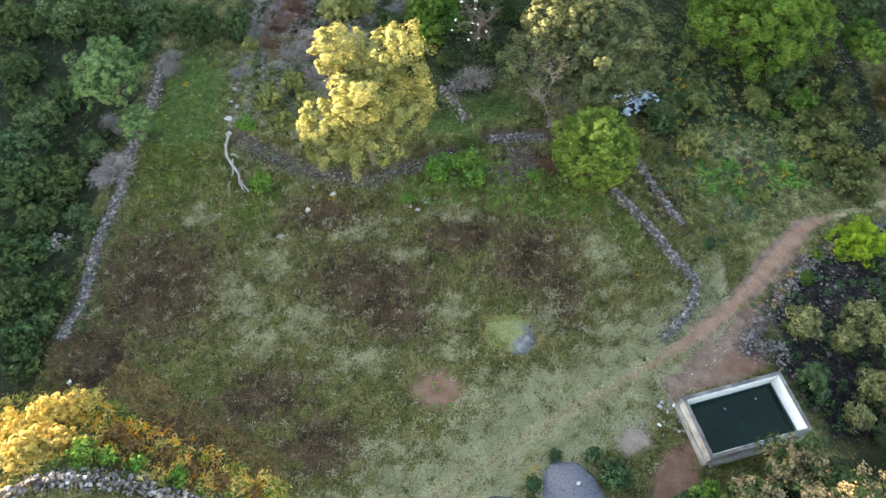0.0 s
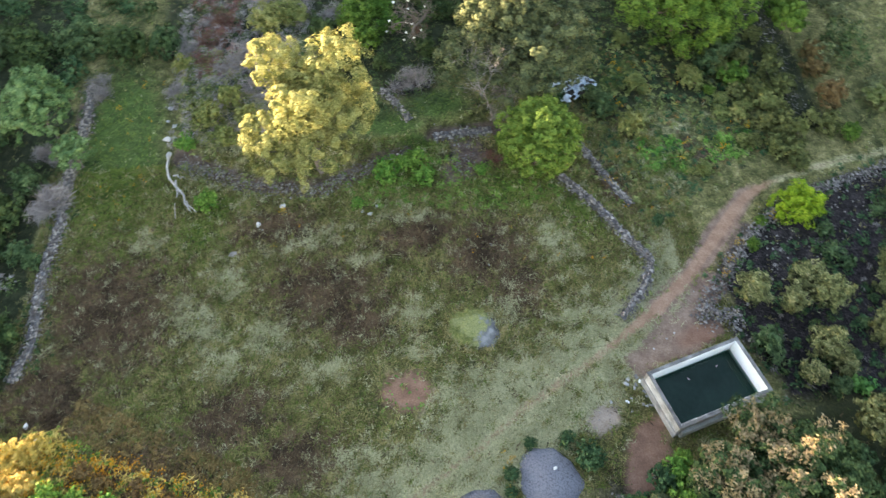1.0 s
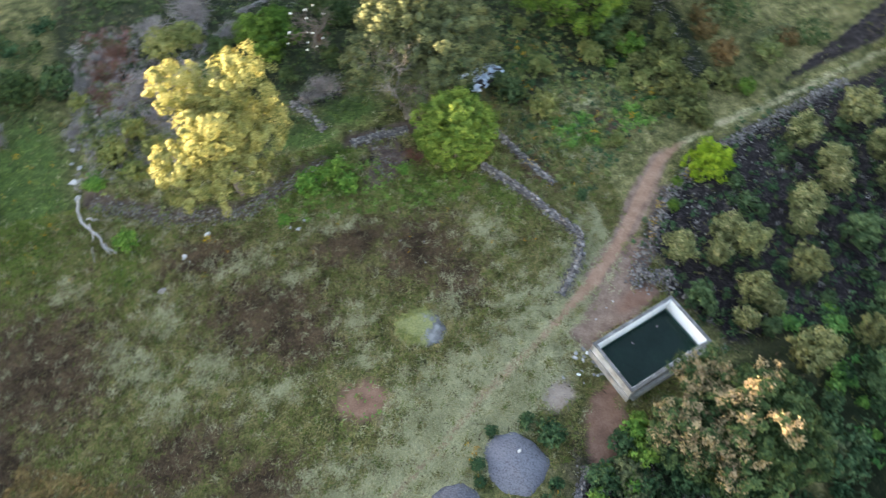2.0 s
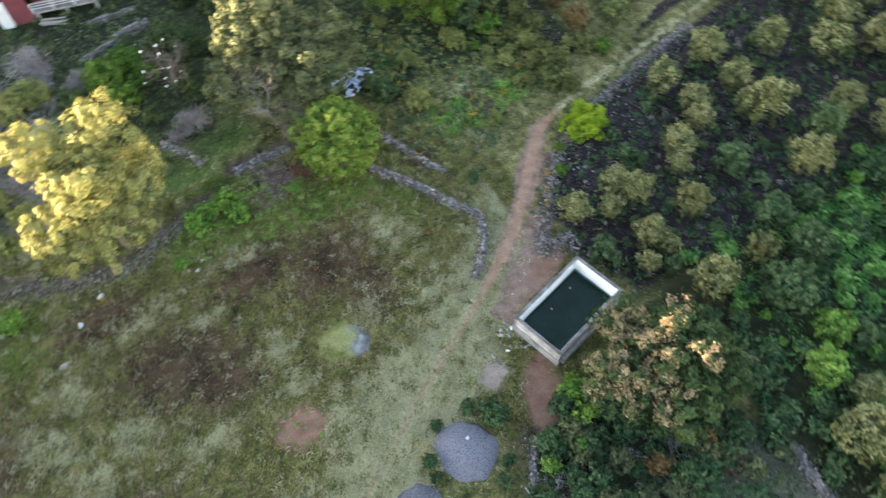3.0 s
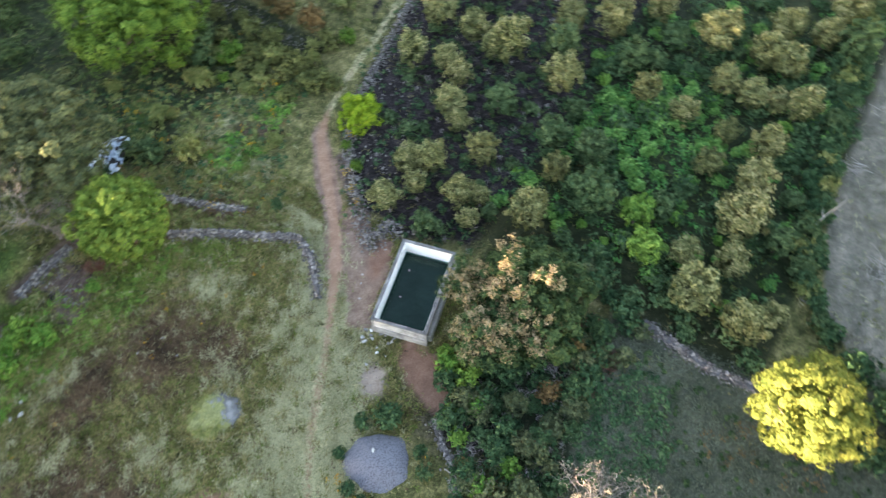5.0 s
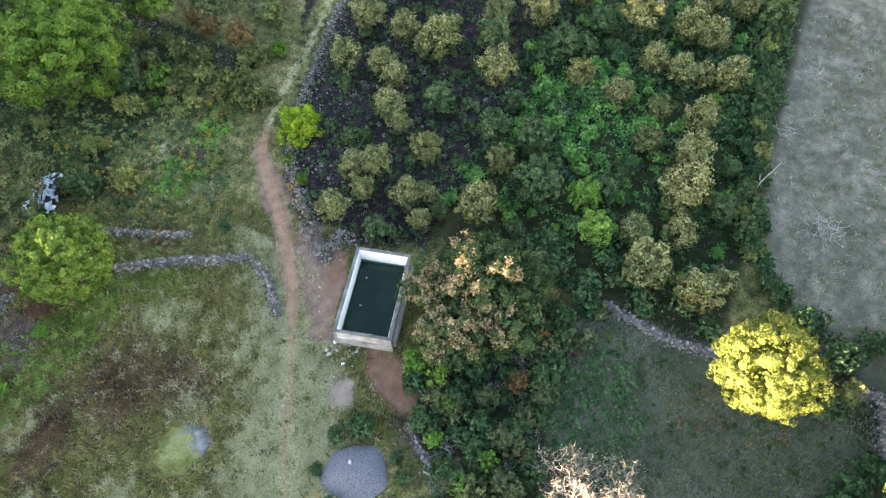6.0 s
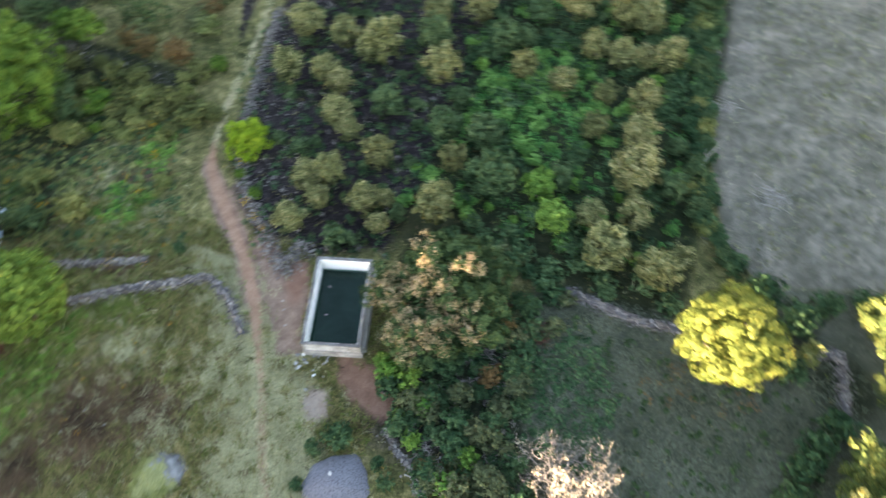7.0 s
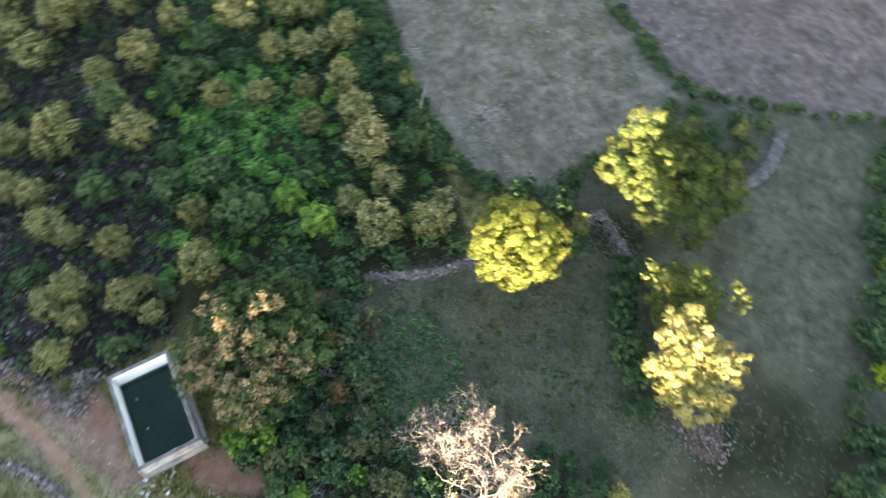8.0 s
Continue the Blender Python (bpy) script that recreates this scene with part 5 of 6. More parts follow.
twigs(TWIG_RED, "leafless red-brown bush on the terrace", ((-14.0, 47.4, 2.8), (-14.3, 44.6, 2.2), (-13.2, 50.2, 2.6), (8.0, 32.5, 1.8), (3.6, 47.0, 1.6)), 45)

# grassland and shrubs beyond the trail
shrubs(LEAF_COOL, "leafy green shrub among stones beyond the trail", ((28.8, 42.4, 3.6), (27.5, 41.3, 3.2), (36.5, 50, 4.0), (30.5, 49.5, 3.6), (17.0, 36.2, 2.6), (16.6, 38.0, 2.0), (26.6, 40.0, 2.6)), 46, 4)
shrubs(LEAF_OLIVE, "dark olive shrub beyond the trail", ((33.9, 32.4, 2.3), (30.2, 32.7, 2.5), (29.8, 30.3, 2.7), (31.5, 38.6, 2.5), (28.9, 33.2, 2.1), (30.4, 29.1, 1.9), (31.2, 36.6, 2.0), (30.6, 34.2, 1.8), (29.3, 36.4, 2.2), (28.1, 36.6, 2.3), (29.9, 40.5, 2.2), (29.1, 30.9, 2.1), (32.2, 36.8, 2.1), (31.8, 42.8, 2), (32.6, 40.9, 1.7), (27.2, 40.2, 2.1), (27.6, 31.5, 1.6)), 75, 4)
shrubs(LEAF_PALE, "pale olive shrub in the grassland", ((30.0, 35.5, 2.5), (27.3, 34.4, 2.0), (24.9, 38.3, 2.2), (20.3, 38.5, 2.5), (18.6, 33.9, 2.5), (27.7, 38.9, 2.0), (24.8, 39.4, 1.8), (33.0, 33.4, 1.6), (39.2, 34.5, 2.8), (26.1, 34.7, 1.8), (30.4, 34.8, 1.8), (31.6, 32.2, 1.7), (26.7, 36.3, 1.5), (27, 31.9, 1.3)), 47, 3)
shrubs(LEAF_BROAD, "bright green shrub beyond the trail", ((35.4, 31.4, 1.9), (28.4, 38.3, 2.9), (26.1, 37.2, 1.2), (35.2, 46.0, 2.8), (24.3, 22.6, 1.2), (25.6, 24.4, 1.1)), 48, 3)
shrubs(LEAF_RUST, "rusty brown shrub beside the trail", ((35.3, 38.3, 2.3), (35.2, 35.2, 2.6), (35.8, 40.1, 2.2), (41.5, 35.5, 2.2)), 49, 2)
NORTH_EAST = [(36.5, 33), (64, 37), (64, 62), (34.5, 62), (34.5, 46)]
thicket(LEAF_THICKET, "dark green shrubs on the far slope", scatter(NORTH_EAST, 34, 3, (1.8, 4.0)), 50)
thicket(LEAF_GREY, "grey-green shrubs on the far slope", scatter(NORTH_EAST, 22, 4, (1.5, 3.2)), 51)
thicket(LEAF_THICKET, "dark green shrubs behind the terrace", scatter([(10, 50), (34, 48), (34, 64), (6, 64)], 26, 9, (2.0, 4.4)), 52)

# thicket south of the tank
SOUTH = [(15.6, 8.8), (15.6, 6.4), (19.6, 4.2), (22.3, 1.3), (18.6, -0.3), (14.5, 0.1), (12.2, 0.0), (9.8, -2.4), (7.0, -5.6), (5.5, -2), (7.2, 4.0), (10.9, 6.2), (13.4, 8.6)]
shrubs(LEAF_DEEP, "dense dark green shrub below the tank tree", scatter(SOUTH, 36, 5, (1.2, 2.5)), 53, 4)
shrubs(LEAF_GREY, "grey-green shrub below the tank tree", scatter(SOUTH, 22, 6, (1.2, 2.4)), 54, 3)
BRUSH = [(21.5, 9.6), (26.0, 8.6), (25.6, 1.0), (23.8, -1.0), (19.0, -1.5), (16.5, 1.5), (21, 5)]
thicket(LEAF_DEEP, "dark brush between the tank tree and the orchard", scatter(BRUSH, 16, 31, (1.2, 2.2)), 71)
thicket(LEAF_GREY, "grey-green brush between the tank tree and the meadow", scatter(BRUSH, 14, 32, (1.0, 2.0)), 72)
twigs(TWIG_RED, "withered brown bush beside the tank tree", ((21.6, 2.4, 1.8), (20.0, 0.6, 1.6), (23.4, 3.8, 1.6), (17.6, 0.6, 1.4), (18.9, 2.0, 1.6)), 73)
shrubs(LEAF_BRIGHT, "bright green leafy shrub at the tank's foot", ((14.3, 8.4, 1.9), (14.2, 7.0, 2.2), (11.9, 6.8, 1.3), (10.7, 5.6, 1.5), (15.0, 9.0, 1.4), (13.0, 5.6, 1.6), (9.0, 3.0, 1.8), (10.8, 2.2, 1.6)), 55, 2)
shrubs(LEAF_DEEP, "low green bush beside the gravel heap", ((9.6, 9.7, 2.2), (8.6, 10.9, 1.3), (6.4, 11.0, 1.0), (5.0, 9.4, 1.2), (4.8, 8.4, 1.0), (8.9, 7.0, 1.1), (8.0, 6.2, 1.2)), 56, 2)
shrubs(LEAF_RUST, "withered brown shrub in the thicket", ((16.0, 2.4, 1.8), (12.6, 1.6, 1.4), (19.5, 2.2, 1.6), (9.5, 4.6, 1.2)), 57, 2)

# hedges round the eastern fields
HEDGE_A = [(x + random.uniform(-0.5, 0.5), float(np.interp(x, FIELD_X, FIELD_Y)) + 1.2 + random.uniform(-0.6, 0.6), random.uniform(1.2, 2.4)) for x in np.arange(29, 66, 0.75)]
shrubs(LEAF_DEEP, "dark green hedge shrub at the field's edge", HEDGE_A[0::2], 58, 3)
shrubs(LEAF_COOL, "fresh green hedge shrub at the field's edge", HEDGE_A[1::4], 78, 2)
shrubs(LEAF_PALE, "pale olive hedge shrub at the field's edge", HEDGE_A[3::4], 79, 2)
twigs(TWIG, "leafless grey bush in the field hedge", ((35.6, -8.4, 1.6), (38.8, -7.9, 1.4), (43.2, -7.8, 1.5), (49.5, -7.4, 1.8), (31.0, -9.2, 1.3)), 80)
thicket(LEAF_DEEP, "dense green hedge growth along the stubble field", [(x, float(np.interp(x, FIELD_X, FIELD_Y)) + random.uniform(0.1, 1.6), random.uniform(0.8, 1.7)) for x in np.arange(27.5, 62, 0.6)], 96)
HEDGE_B = [(x + random.uniform(-0.4, 0.4), np.interp(x, (26.7, 29.6, 34, 39.2, 46.3, 62), (-43.1, -36.5, -29.4, -28.7, -28.0, -27)) + random.uniform(-0.6, 0.6), random.uniform(0.5, 1.2)) for x in np.arange(26, 62, 0.42)]
thicket(LEAF_COOL, "low green hedge between two fields", HEDGE_B, 59)
shrubs(LEAF_DEEP, "dark green shrub at the corner of the walls", ((22.2, -15.1, 2.4), (23.6, -14.1, 2.3), (25.6, -15.2, 3.0), (27.2, -13.2, 2.6), (25.0, -12.2, 2.4), (27.6, -17.2, 2.4), (28.5, -19.8, 2.4), (28.2, -22.5, 2.6),
       (27.0, -26.0, 2.6), (28.8, -28.5, 2.4), (29.6, -31.6, 2.2), (26.0, -28.6, 2.0), (19.2, -17.8, 2.6), (17.6, -16.7, 2.6), (16.0, -16.0, 2.6), (14.0, -15.6, 2.6), (12.2, -15.5, 2.4), (10.4, -15.0, 2.2), (18.0, -19.8, 2.4), (14.5, -20.4, 2.2)), 60, 3)
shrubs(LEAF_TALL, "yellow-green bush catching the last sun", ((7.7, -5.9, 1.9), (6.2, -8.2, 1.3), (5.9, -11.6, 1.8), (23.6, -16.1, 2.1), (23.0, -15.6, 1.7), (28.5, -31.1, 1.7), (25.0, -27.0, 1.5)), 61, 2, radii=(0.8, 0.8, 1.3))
EAST_EDGE = [(1.2, -23.4), (5.2, -26.8), (9.9, -30.0), (15.2, -34.0), (21.2, -38.4), (25, -42.2), (21, -46), (3, -35), (-4, -27.5)]
thicket(LEAF_DEEP, "dark green shrubs at the low meadow's edge", scatter(EAST_EDGE, 105, 7, (1.6, 3.2)), 62)
shrubs(LEAF_COOL, "leafy green shrub inside the curved wall", ((32.5, -27.3, 1.9), (29.0, -28.9, 1.9), (26.1, -28.8, 2.0), (28.7, -33.3, 1.7), (26.6, -30.8, 1.8), (31.4, -28.9, 1.8)), 94, 2)
shrubs(LEAF_LIME, "sunlit yellow-green bush at the low meadow's edge", ((14.9, -35.2, 2.2), (8.2, -30.2, 2.0), (18.8, -38.4, 2.4)), 63, 1, radii=(0.9, 0.9, 1.3))

shrubs(LEAF_COOL, "leafy green shrub at the low meadow's edge", ((5.2, -25.9, 1.8), (8.2, -28.2, 1.6), (3.0, -24.0, 2.0), (11.5, -30.6, 1.8), (2.2, -22.4, 1.8), (6.8, -27.2, 1.5)), 88, 2)
shrubs(LEAF_DEEP, "dark green shrub around the dead tree's foot", ((7.6, -8.2, 1.8), (7.0, -9.4, 1.6), (8.4, -9.6, 1.5), (6.6, -10.8, 1.7), (8.8, -7.6, 1.6), (9.4, -8.6, 1.3), (6.9, -7.4, 1.8), (7.6, -11.4, 1.3)), 89, 2)

# ---- weeds, grass and flowers ----
GRASS = leaf_material("grass_blades", [(0.28, (0.0324, 0.0389, 0.0119)), (0.5, (0.157, 0.145, 0.0508)), (0.76, (0.356, 0.302, 0.135))], 0.2, 0.8)
STRAW = leaf_material("straw_blades", [(0.25, (0.209, 0.204, 0.11)), (0.55, (0.407, 0.385, 0.231)), (0.9, (0.605, 0.561, 0.38))], 0.2, 0.5)
BROWN = leaf_material("brown_weed_leaves", [(0.28, (0.030, 0.020, 0.014)), (0.52, (0.11, 0.074, 0.047)), (0.85, (0.25, 0.165, 0.10))], 0.15, 0.6)
FRESH = leaf_material("fresh_blades", [(0.25, (0.0425, 0.0748, 0.0153)), (0.55, (0.111, 0.166, 0.0323)), (0.9, (0.221, 0.272, 0.068))], 0.25, 0.5)
GREYGRASS = leaf_material("grey_blades", [(0.24, (0.062, 0.074, 0.045)), (0.5, (0.135, 0.150, 0.098)), (0.85, (0.235, 0.245, 0.17))], 0.2, 0.4)


def weed_bed(name, places, mat, label, seed, leaf=(0.20, 0.13), per=22, rad=0.46):
    """Low leafy weeds as one mesh; places are (x, y, width)."""
    rng = np.random.default_rng(seed)
    p = np.array(places)
    n = len(p)
    pick = np.repeat(np.arange(n), per)
    off = unit(rng.normal(size=(n * per, 3)))
    off[:, 2] = np.abs(off[:, 2])
    r = (p[pick, 2] * rad)[:, None] * rng.uniform(0.4, 1.0, (n * per, 1))
    base = np.stack([p[:, 0], p[:, 1], height(p[:, 0], p[:, 1])], -1)
    at = base[pick] + off * r
    nrm = unit(off + np.array((0, 0, 0.7)) + 0.5 * rng.normal(size=off.shape))
    ob = new(name, mesh_from(name, *leaves(rng, at, nrm, *leaf), mat))
    return tagged(ob, label, "weeds", kind="stuff")


GLADE = [(34, 10.5), (43, 10), (48, 5), (41, -1), (33.5, 2.5)]
UPPER = [(20, 17.4), (22, 11), (27, 11.5), (62, 12), (62, 31), (44, 29), (28, 24)]
thicket(LEAF_COOL, "low grey-green bushes on the stony upper orchard", scatter(UPPER, 46, 59, (0.7, 1.6)), 95, 420)
LUSH = [(26.5, 12.5), (27, -7), (62, -8), (62, 11), (45, 12.5)]
def beside(pts, count, seed, off, wide):
    """Places close to a wall."""
    rng, out = random.Random(seed), []
    for _ in range(count):
        x, y, tx, ty = along_line(pts, rng.random())
        o = rng.gauss(0, off)
        out.append((x - ty * o, y + tx * o, rng.uniform(*wide)))
    return out


weed_bed("wall_weeds", beside(((-23.2, 44.0), (-23.3, 39), (-23.7, 33), (-23.6, 30), (-24.1, 25.6), (-23.9, 20.8), (-24.6, 18.6)), 120, 1, 0.6, (0.3, 0.9)), LEAF_THICKET, "green weeds growing out of the long wall", 21)
weed_bed("wall_weeds", beside(((-15.6, 35.3), (-10.3, 32.4), (-5.6, 31.4), (-1, 33.2), (8, 35.5)), 110, 2, 0.7, (0.3, 0.8)), LEAF_PALE, "pale weeds growing out of the terrace wall", 22)
weed_bed("wall_weeds", beside(((12.4, 30.2), (15.7, 24.7), (17.1, 22.4), (13.9, 18.3)), 60, 3, 0.5, (0.2, 0.6)), LEAF_PALE, "pale weeds growing out of the bent wall", 23)
weed_bed("wall_weeds", beside(((43.9, 29.9), (33.5, 27.4), (27, 25.2), (20.9, 19.8)), 110, 4, 0.6, (0.2, 0.7)), LEAF_DEEP, "green weeds growing on the rubble bank", 24)
thicket(LEAF_EMERALD, "bright green bushy weeds between the orchard trees", scatter(GLADE, 60, 51, (0.7, 1.8)) + scatter(LUSH, 75, 55, (0.6, 1.5)), 81, 420)
thicket(LEAF_DEEP, "dark green bushy weeds between the orchard trees", scatter(LUSH, 110, 52, (1.0, 2.2)), 82, 420)
thicket(LEAF_DEEP, "dark green bushes between orchard and wall", scatter([(23.8, 0), (25, 8.5), (28.4, 5), (27.8, -8), (23.8, -8)], 20, 53, (1.2, 2.2)), 83)
weed_bed("low_meadow_weeds", scatter([(10, -8), (22, -1), (22.4, -16), (19, -17), (11, -14)], 170, 54, (0.2, 0.7)), LEAF_THICKET, "scattered green weeds in the low meadow", 84)
weed_bed("orchard_weeds", scatter(GLADE, 190, 58, (0.6, 1.4)) + scatter(LUSH, 260, 11, (0.5, 1.2)), LEAF_EMERALD, "bright green weeds between the orchard trees", 1, (0.23, 0.15))
thicket(LEAF_BRIGHT, "yellow-green bushy weeds between the orchard trees", scatter(LUSH, 34, 57, (0.6, 1.4)), 85, 420)
weed_bed("orchard_weeds", scatter(LUSH, 420, 12, (0.8, 1.8)), LEAF_DEEP, "dark green weeds between the orchard trees", 2, (0.23, 0.15))
weed_bed("orchard_weeds", scatter(UPPER, 620, 13, (0.35, 1.1)), LEAF_DEEP, "dark green weeds on the stony upper orchard", 3)
weed_bed("orchard_weeds", scatter(UPPER, 380, 14, (0.4, 0.9)), LEAF_THICKET, "olive weeds on the stony upper orchard", 4)
weed_bed("dry_brush", scatter(UPPER, 120, 61, (0.4, 1.0)), TWIG, "grey dry brush on the stony upper orchard", 61, (0.34, 0.03), 26)
def loose_rubble(corners, count, seed, label, size=(0.08, 0.24)):
    r = random.Random(seed)
    spots = [(x, y, hz(x, y) + 0.03, r.uniform(*size)) for x, y, _ in scatter(corners, count, seed, (0, 1))]
    tagged(new("loose_stones", rubble_mesh("loose_stones", spots, STONE, seed)), label, "stones", kind="stuff")


loose_rubble(UPPER, 120, 62, "small grey stones strewn over the upper orchard")
loose_rubble([(28, 25), (20, 17), (24, 19), (44, 28.6), (44, 30)], 260, 63, "small grey stones strewn along the trail's bank")
loose_rubble([(-4, 52), (3, 50.5), (5, 57), (-6, 57.6)], 240, 64, "rubble strewn below the house")
loose_rubble([(10.2, 11.4), (10.6, 12.7), (12.2, 12.6), (12.0, 11.3)], 22, 76, "whitish small stones on the pale earth patch", (0.05, 0.14))
weed_bed("sprout_weeds", scatter([(-2.0, 14.0), (-1.6, 16.2), (0.6, 16.2), (0.8, 13.8)], 34, 77, (0.12, 0.3)), LEAF_BRIGHT, "small green sprouts on the bare red earth", 88, (0.1, 0.06), 10)
GRASSLAND = [(14, 32), (18.5, 25), (24, 28.8), (31, 31), (31, 43), (16, 47), (12.5, 38)]
weed_bed("grassland_weeds", scatter([(18.6, 33.2), (18.9, 29.8), (22, 29.6), (22.4, 32.8)], 60, 65, (0.4, 1.0)), LEAF_BRIGHT, "bright green weeds in the grassland", 65)
weed_bed("grassland_weeds", scatter([(24, 33), (24, 30.2), (27.5, 30.6), (28, 33)], 50, 66, (0.4, 1.0)), LEAF_BRIGHT, "bright green weeds in the grassland", 66)
weed_bed("grassland_weeds", scatter(GRASSLAND, 330, 67, (0.4, 1.1)), LEAF_DEEP, "deep green weeds in the grassland", 67)
weed_bed("grassland_weeds", scatter(GRASSLAND, 160, 68, (0.3, 0.9)), LEAF_GREY, "grey-green weeds in the grassland", 68)
weed_bed("grassland_weeds", scatter(GRASSLAND, 130, 69, (0.3, 0.8)), LEAF_RUST, "rusty dry weeds in the grassland", 69, (0.2, 0.06))
shrubs(LEAF_DEEP, "deep green shrub in the grassland", scatter(GRASSLAND, 9, 72, (0.8, 1.6)), 76, 2)
shrubs(LEAF_PALE, "pale olive shrub in the grassland", scatter(GRASSLAND, 8, 73, (0.8, 1.7)), 77, 2)
weed_bed("low_meadow_weeds", scatter([(21.0, -0.6), (20.4, -3.6), (17.0, -5.4), (14.4, -5.6), (11.6, -4.6), (12.6, -0.6), (15, 0.4)], 230, 91, (0.4, 1.1)), LEAF_DEEP, "dark green weeds spreading from the thicket into the low meadow", 92)
weed_bed("low_meadow_weeds", scatter([(17.5, -6), (20, -7), (24, -9), (24, -13), (19, -14), (17.5, -10)], 50, 74, (0.3, 0.8)), LEAF_RUST, "fallen russet leaves below the yellow tree", 86, (0.13, 0.09), 14, 0.5)
weed_bed("dry_brush", scatter(SOUTH, 130, 75, (0.5, 1.2)), TWIG, "grey dry brush in the thicket", 87, (0.4, 0.03), 24)
weed_bed("thicket_weeds", scatter(SOUTH, 330, 15, (0.6, 1.3)), LEAF_DEEP, "dense dark green weeds in the thicket", 5)
weed_bed("thicket_weeds", scatter(WEST, 650, 16, (0.6, 1.5)), LEAF_THICKET, "dark green weeds in the western thicket", 6)
weed_bed("thicket_weeds", scatter([(-16, 36.5), (12, 37), (34, 48), (34, 62), (-18, 62)], 1900, 17, (0.6, 1.6)), LEAF_THICKET, "green weeds on and behind the terrace", 7)
weed_bed("grassland_weeds", scatter([(14, 30), (17.5, 24.5), (24, 28.5), (32, 31), (32, 44), (16, 47), (12, 38)], 700, 18, (0.3, 0.8)), LEAF_PALE, "low green weeds in the grassland beyond the trail", 8)
weed_bed("terrace_weeds", scatter([(-4, 33), (-3, 29.4), (10, 27.6), (13, 29), (8, 32.5), (3, 33.6)], 230, 19, (0.3, 0.8)), LEAF_BRIGHT, "bright green weeds at the foot of the terrace", 9, (0.12, 0.07), 30)
weed_bed("dry_brush", scatter([(-16.2, 36.2), (-8.5, 36), (-6.5, 44), (-5, 52), (-17, 53), (-17, 42)], 420, 41, (0.6, 1.5)), TWIG, "grey dry brush on the terrace", 41, (0.42, 0.035), 34)
weed_bed("dry_brush", scatter([(-15, 43), (-11.5, 43), (-11.5, 53), (-15.5, 53)], 110, 42, (0.6, 1.3)), TWIG_RED, "red-brown dry brush on the terrace", 42, (0.36, 0.04), 34)
weed_bed("terrace_brush", scatter([(-16, 36.3), (-8, 35.0), (-8, 46), (-16, 46)], 300, 43, (0.5, 1.3)), LEAF_PALE, "pale green brush on the terrace", 43, (0.16, 0.09), 26)
KNOLL = [(-28, 14.5), (-26, 7.5), (-21, 9.6), (-12, 8.4), (-8.5, 7.2), (-9, 9.6), (-17, 12.5), (-21, 15.0)]
weed_bed("knoll_weeds", scatter(KNOLL, 330, 44, (0.6, 1.4)), LEAF_GOLD, "golden dry weeds in low sun on the knoll", 44, (0.30, 0.07), 24)
weed_bed("knoll_weeds", scatter(KNOLL, 360, 45, (0.5, 1.2)), LEAF_FRESH, "fresh yellow-green weeds on the knoll", 45, (0.2, 0.11), 22)
weed_bed("knoll_weeds", scatter([(-21, 15), (-17, 12.5), (-9, 9.6), (-10, 11.4), (-20, 17)], 260, 46, (0.5, 1.1)), LEAF_RUST, "rusty dry weeds at the knoll's foot", 46, (0.2, 0.08), 22)


def weed_spots(count, seed):
    """Places for withered weeds, where the ground cover has them."""
    rng = np.random.default_rng(seed)
    x, y = rng.uniform(-26, 12, count), rng.uniform(9, 31, count)
    keep = rng.random(count) < covers(x, y)["weeds"] * 1.1 - 0.12
    return np.stack([x, y, rng.uniform(0.4, 0.95, count)], -1)[keep]


weed_bed("withered_weeds", weed_spots(7500, 3), BROWN, "withered dark brown weeds in the meadow", 47, (0.15, 0.07), 15, 0.26)
weed_bed("field_weeds", scatter([(29, -11), (60, -10.5), (60, -26), (36, -27)], 420, 20, (0.3, 0.9)), LEAF_OLIVE, "scattered flat green tufts in the stubble field", 10, (0.18, 0.06), 12, 0.55)


def flowers(places, seed, name="wildflowers", label="orange and yellow wildflowers", spread=0.5, per=9, size=0.07):
    rng = np.random.default_rng(seed)
    p = np.array(places)
    pick = np.repeat(np.arange(len(p)), per)
    off = rng.normal(size=(len(pick), 2)) * (p[pick, 2] * spread * 0.5)[:, None]
    x, y = p[pick, 0] + off[:, 0], p[pick, 1] + off[:, 1]
    at = np.stack([x, y, height(x, y) + rng.uniform(0.3, 0.65, len(x))], -1)
    nrm = unit(np.array((0, 0, 1.0)) + 0.5 * rng.normal(size=at.shape))
    tagged(new(name, mesh_from(name, *leaves(rng, at, nrm, size, size * 0.9), FLOWER)), label, "wildflowers", kind="stuff")


flowers(((19.2, 41.2, 0.8), (19.5, 40.3, 0.5), (18.0, 37.2, 0.6), (21.8, 30.7, 0.6), (25.3, 31.5, 0.9), (-20.7, 41.0, 0.6), (-7.9, 29.4, 0.8), (21.5, 20.6, 0.8), (22.3, 21.6, 0.7), (26.6, 24.8, 0.8), (23.3, 22.9, 0.6), (16.0, 29.2, 0.9), (27.8, 33.2, 0.6), (18.4, 36.6, 0.5)), 1, per=30, size=0.09)
flowers(scatter([(-24, 14), (-22.6, 10.3), (-18, 10.5), (-9.4, 8.1), (-9, 9.4), (-19, 14)], 170, 21, (0.4, 1.0)), 2, per=12, size=0.09)
flowers(scatter([(13, 30), (17.5, 24.5), (24, 28.5), (32, 31), (32, 40), (16, 44)], 34, 22, (0.2, 0.5)), 3)
flowers(scatter([(-22, 30), (-17, 28), (-17, 44), (-22, 44)], 22, 23, (0.2, 0.4)), 4)
flowers(scatter([(-12, 31), (12, 28), (15, 22), (10, 22), (-12, 27)], 14, 24, (0.15, 0.4)), 5)
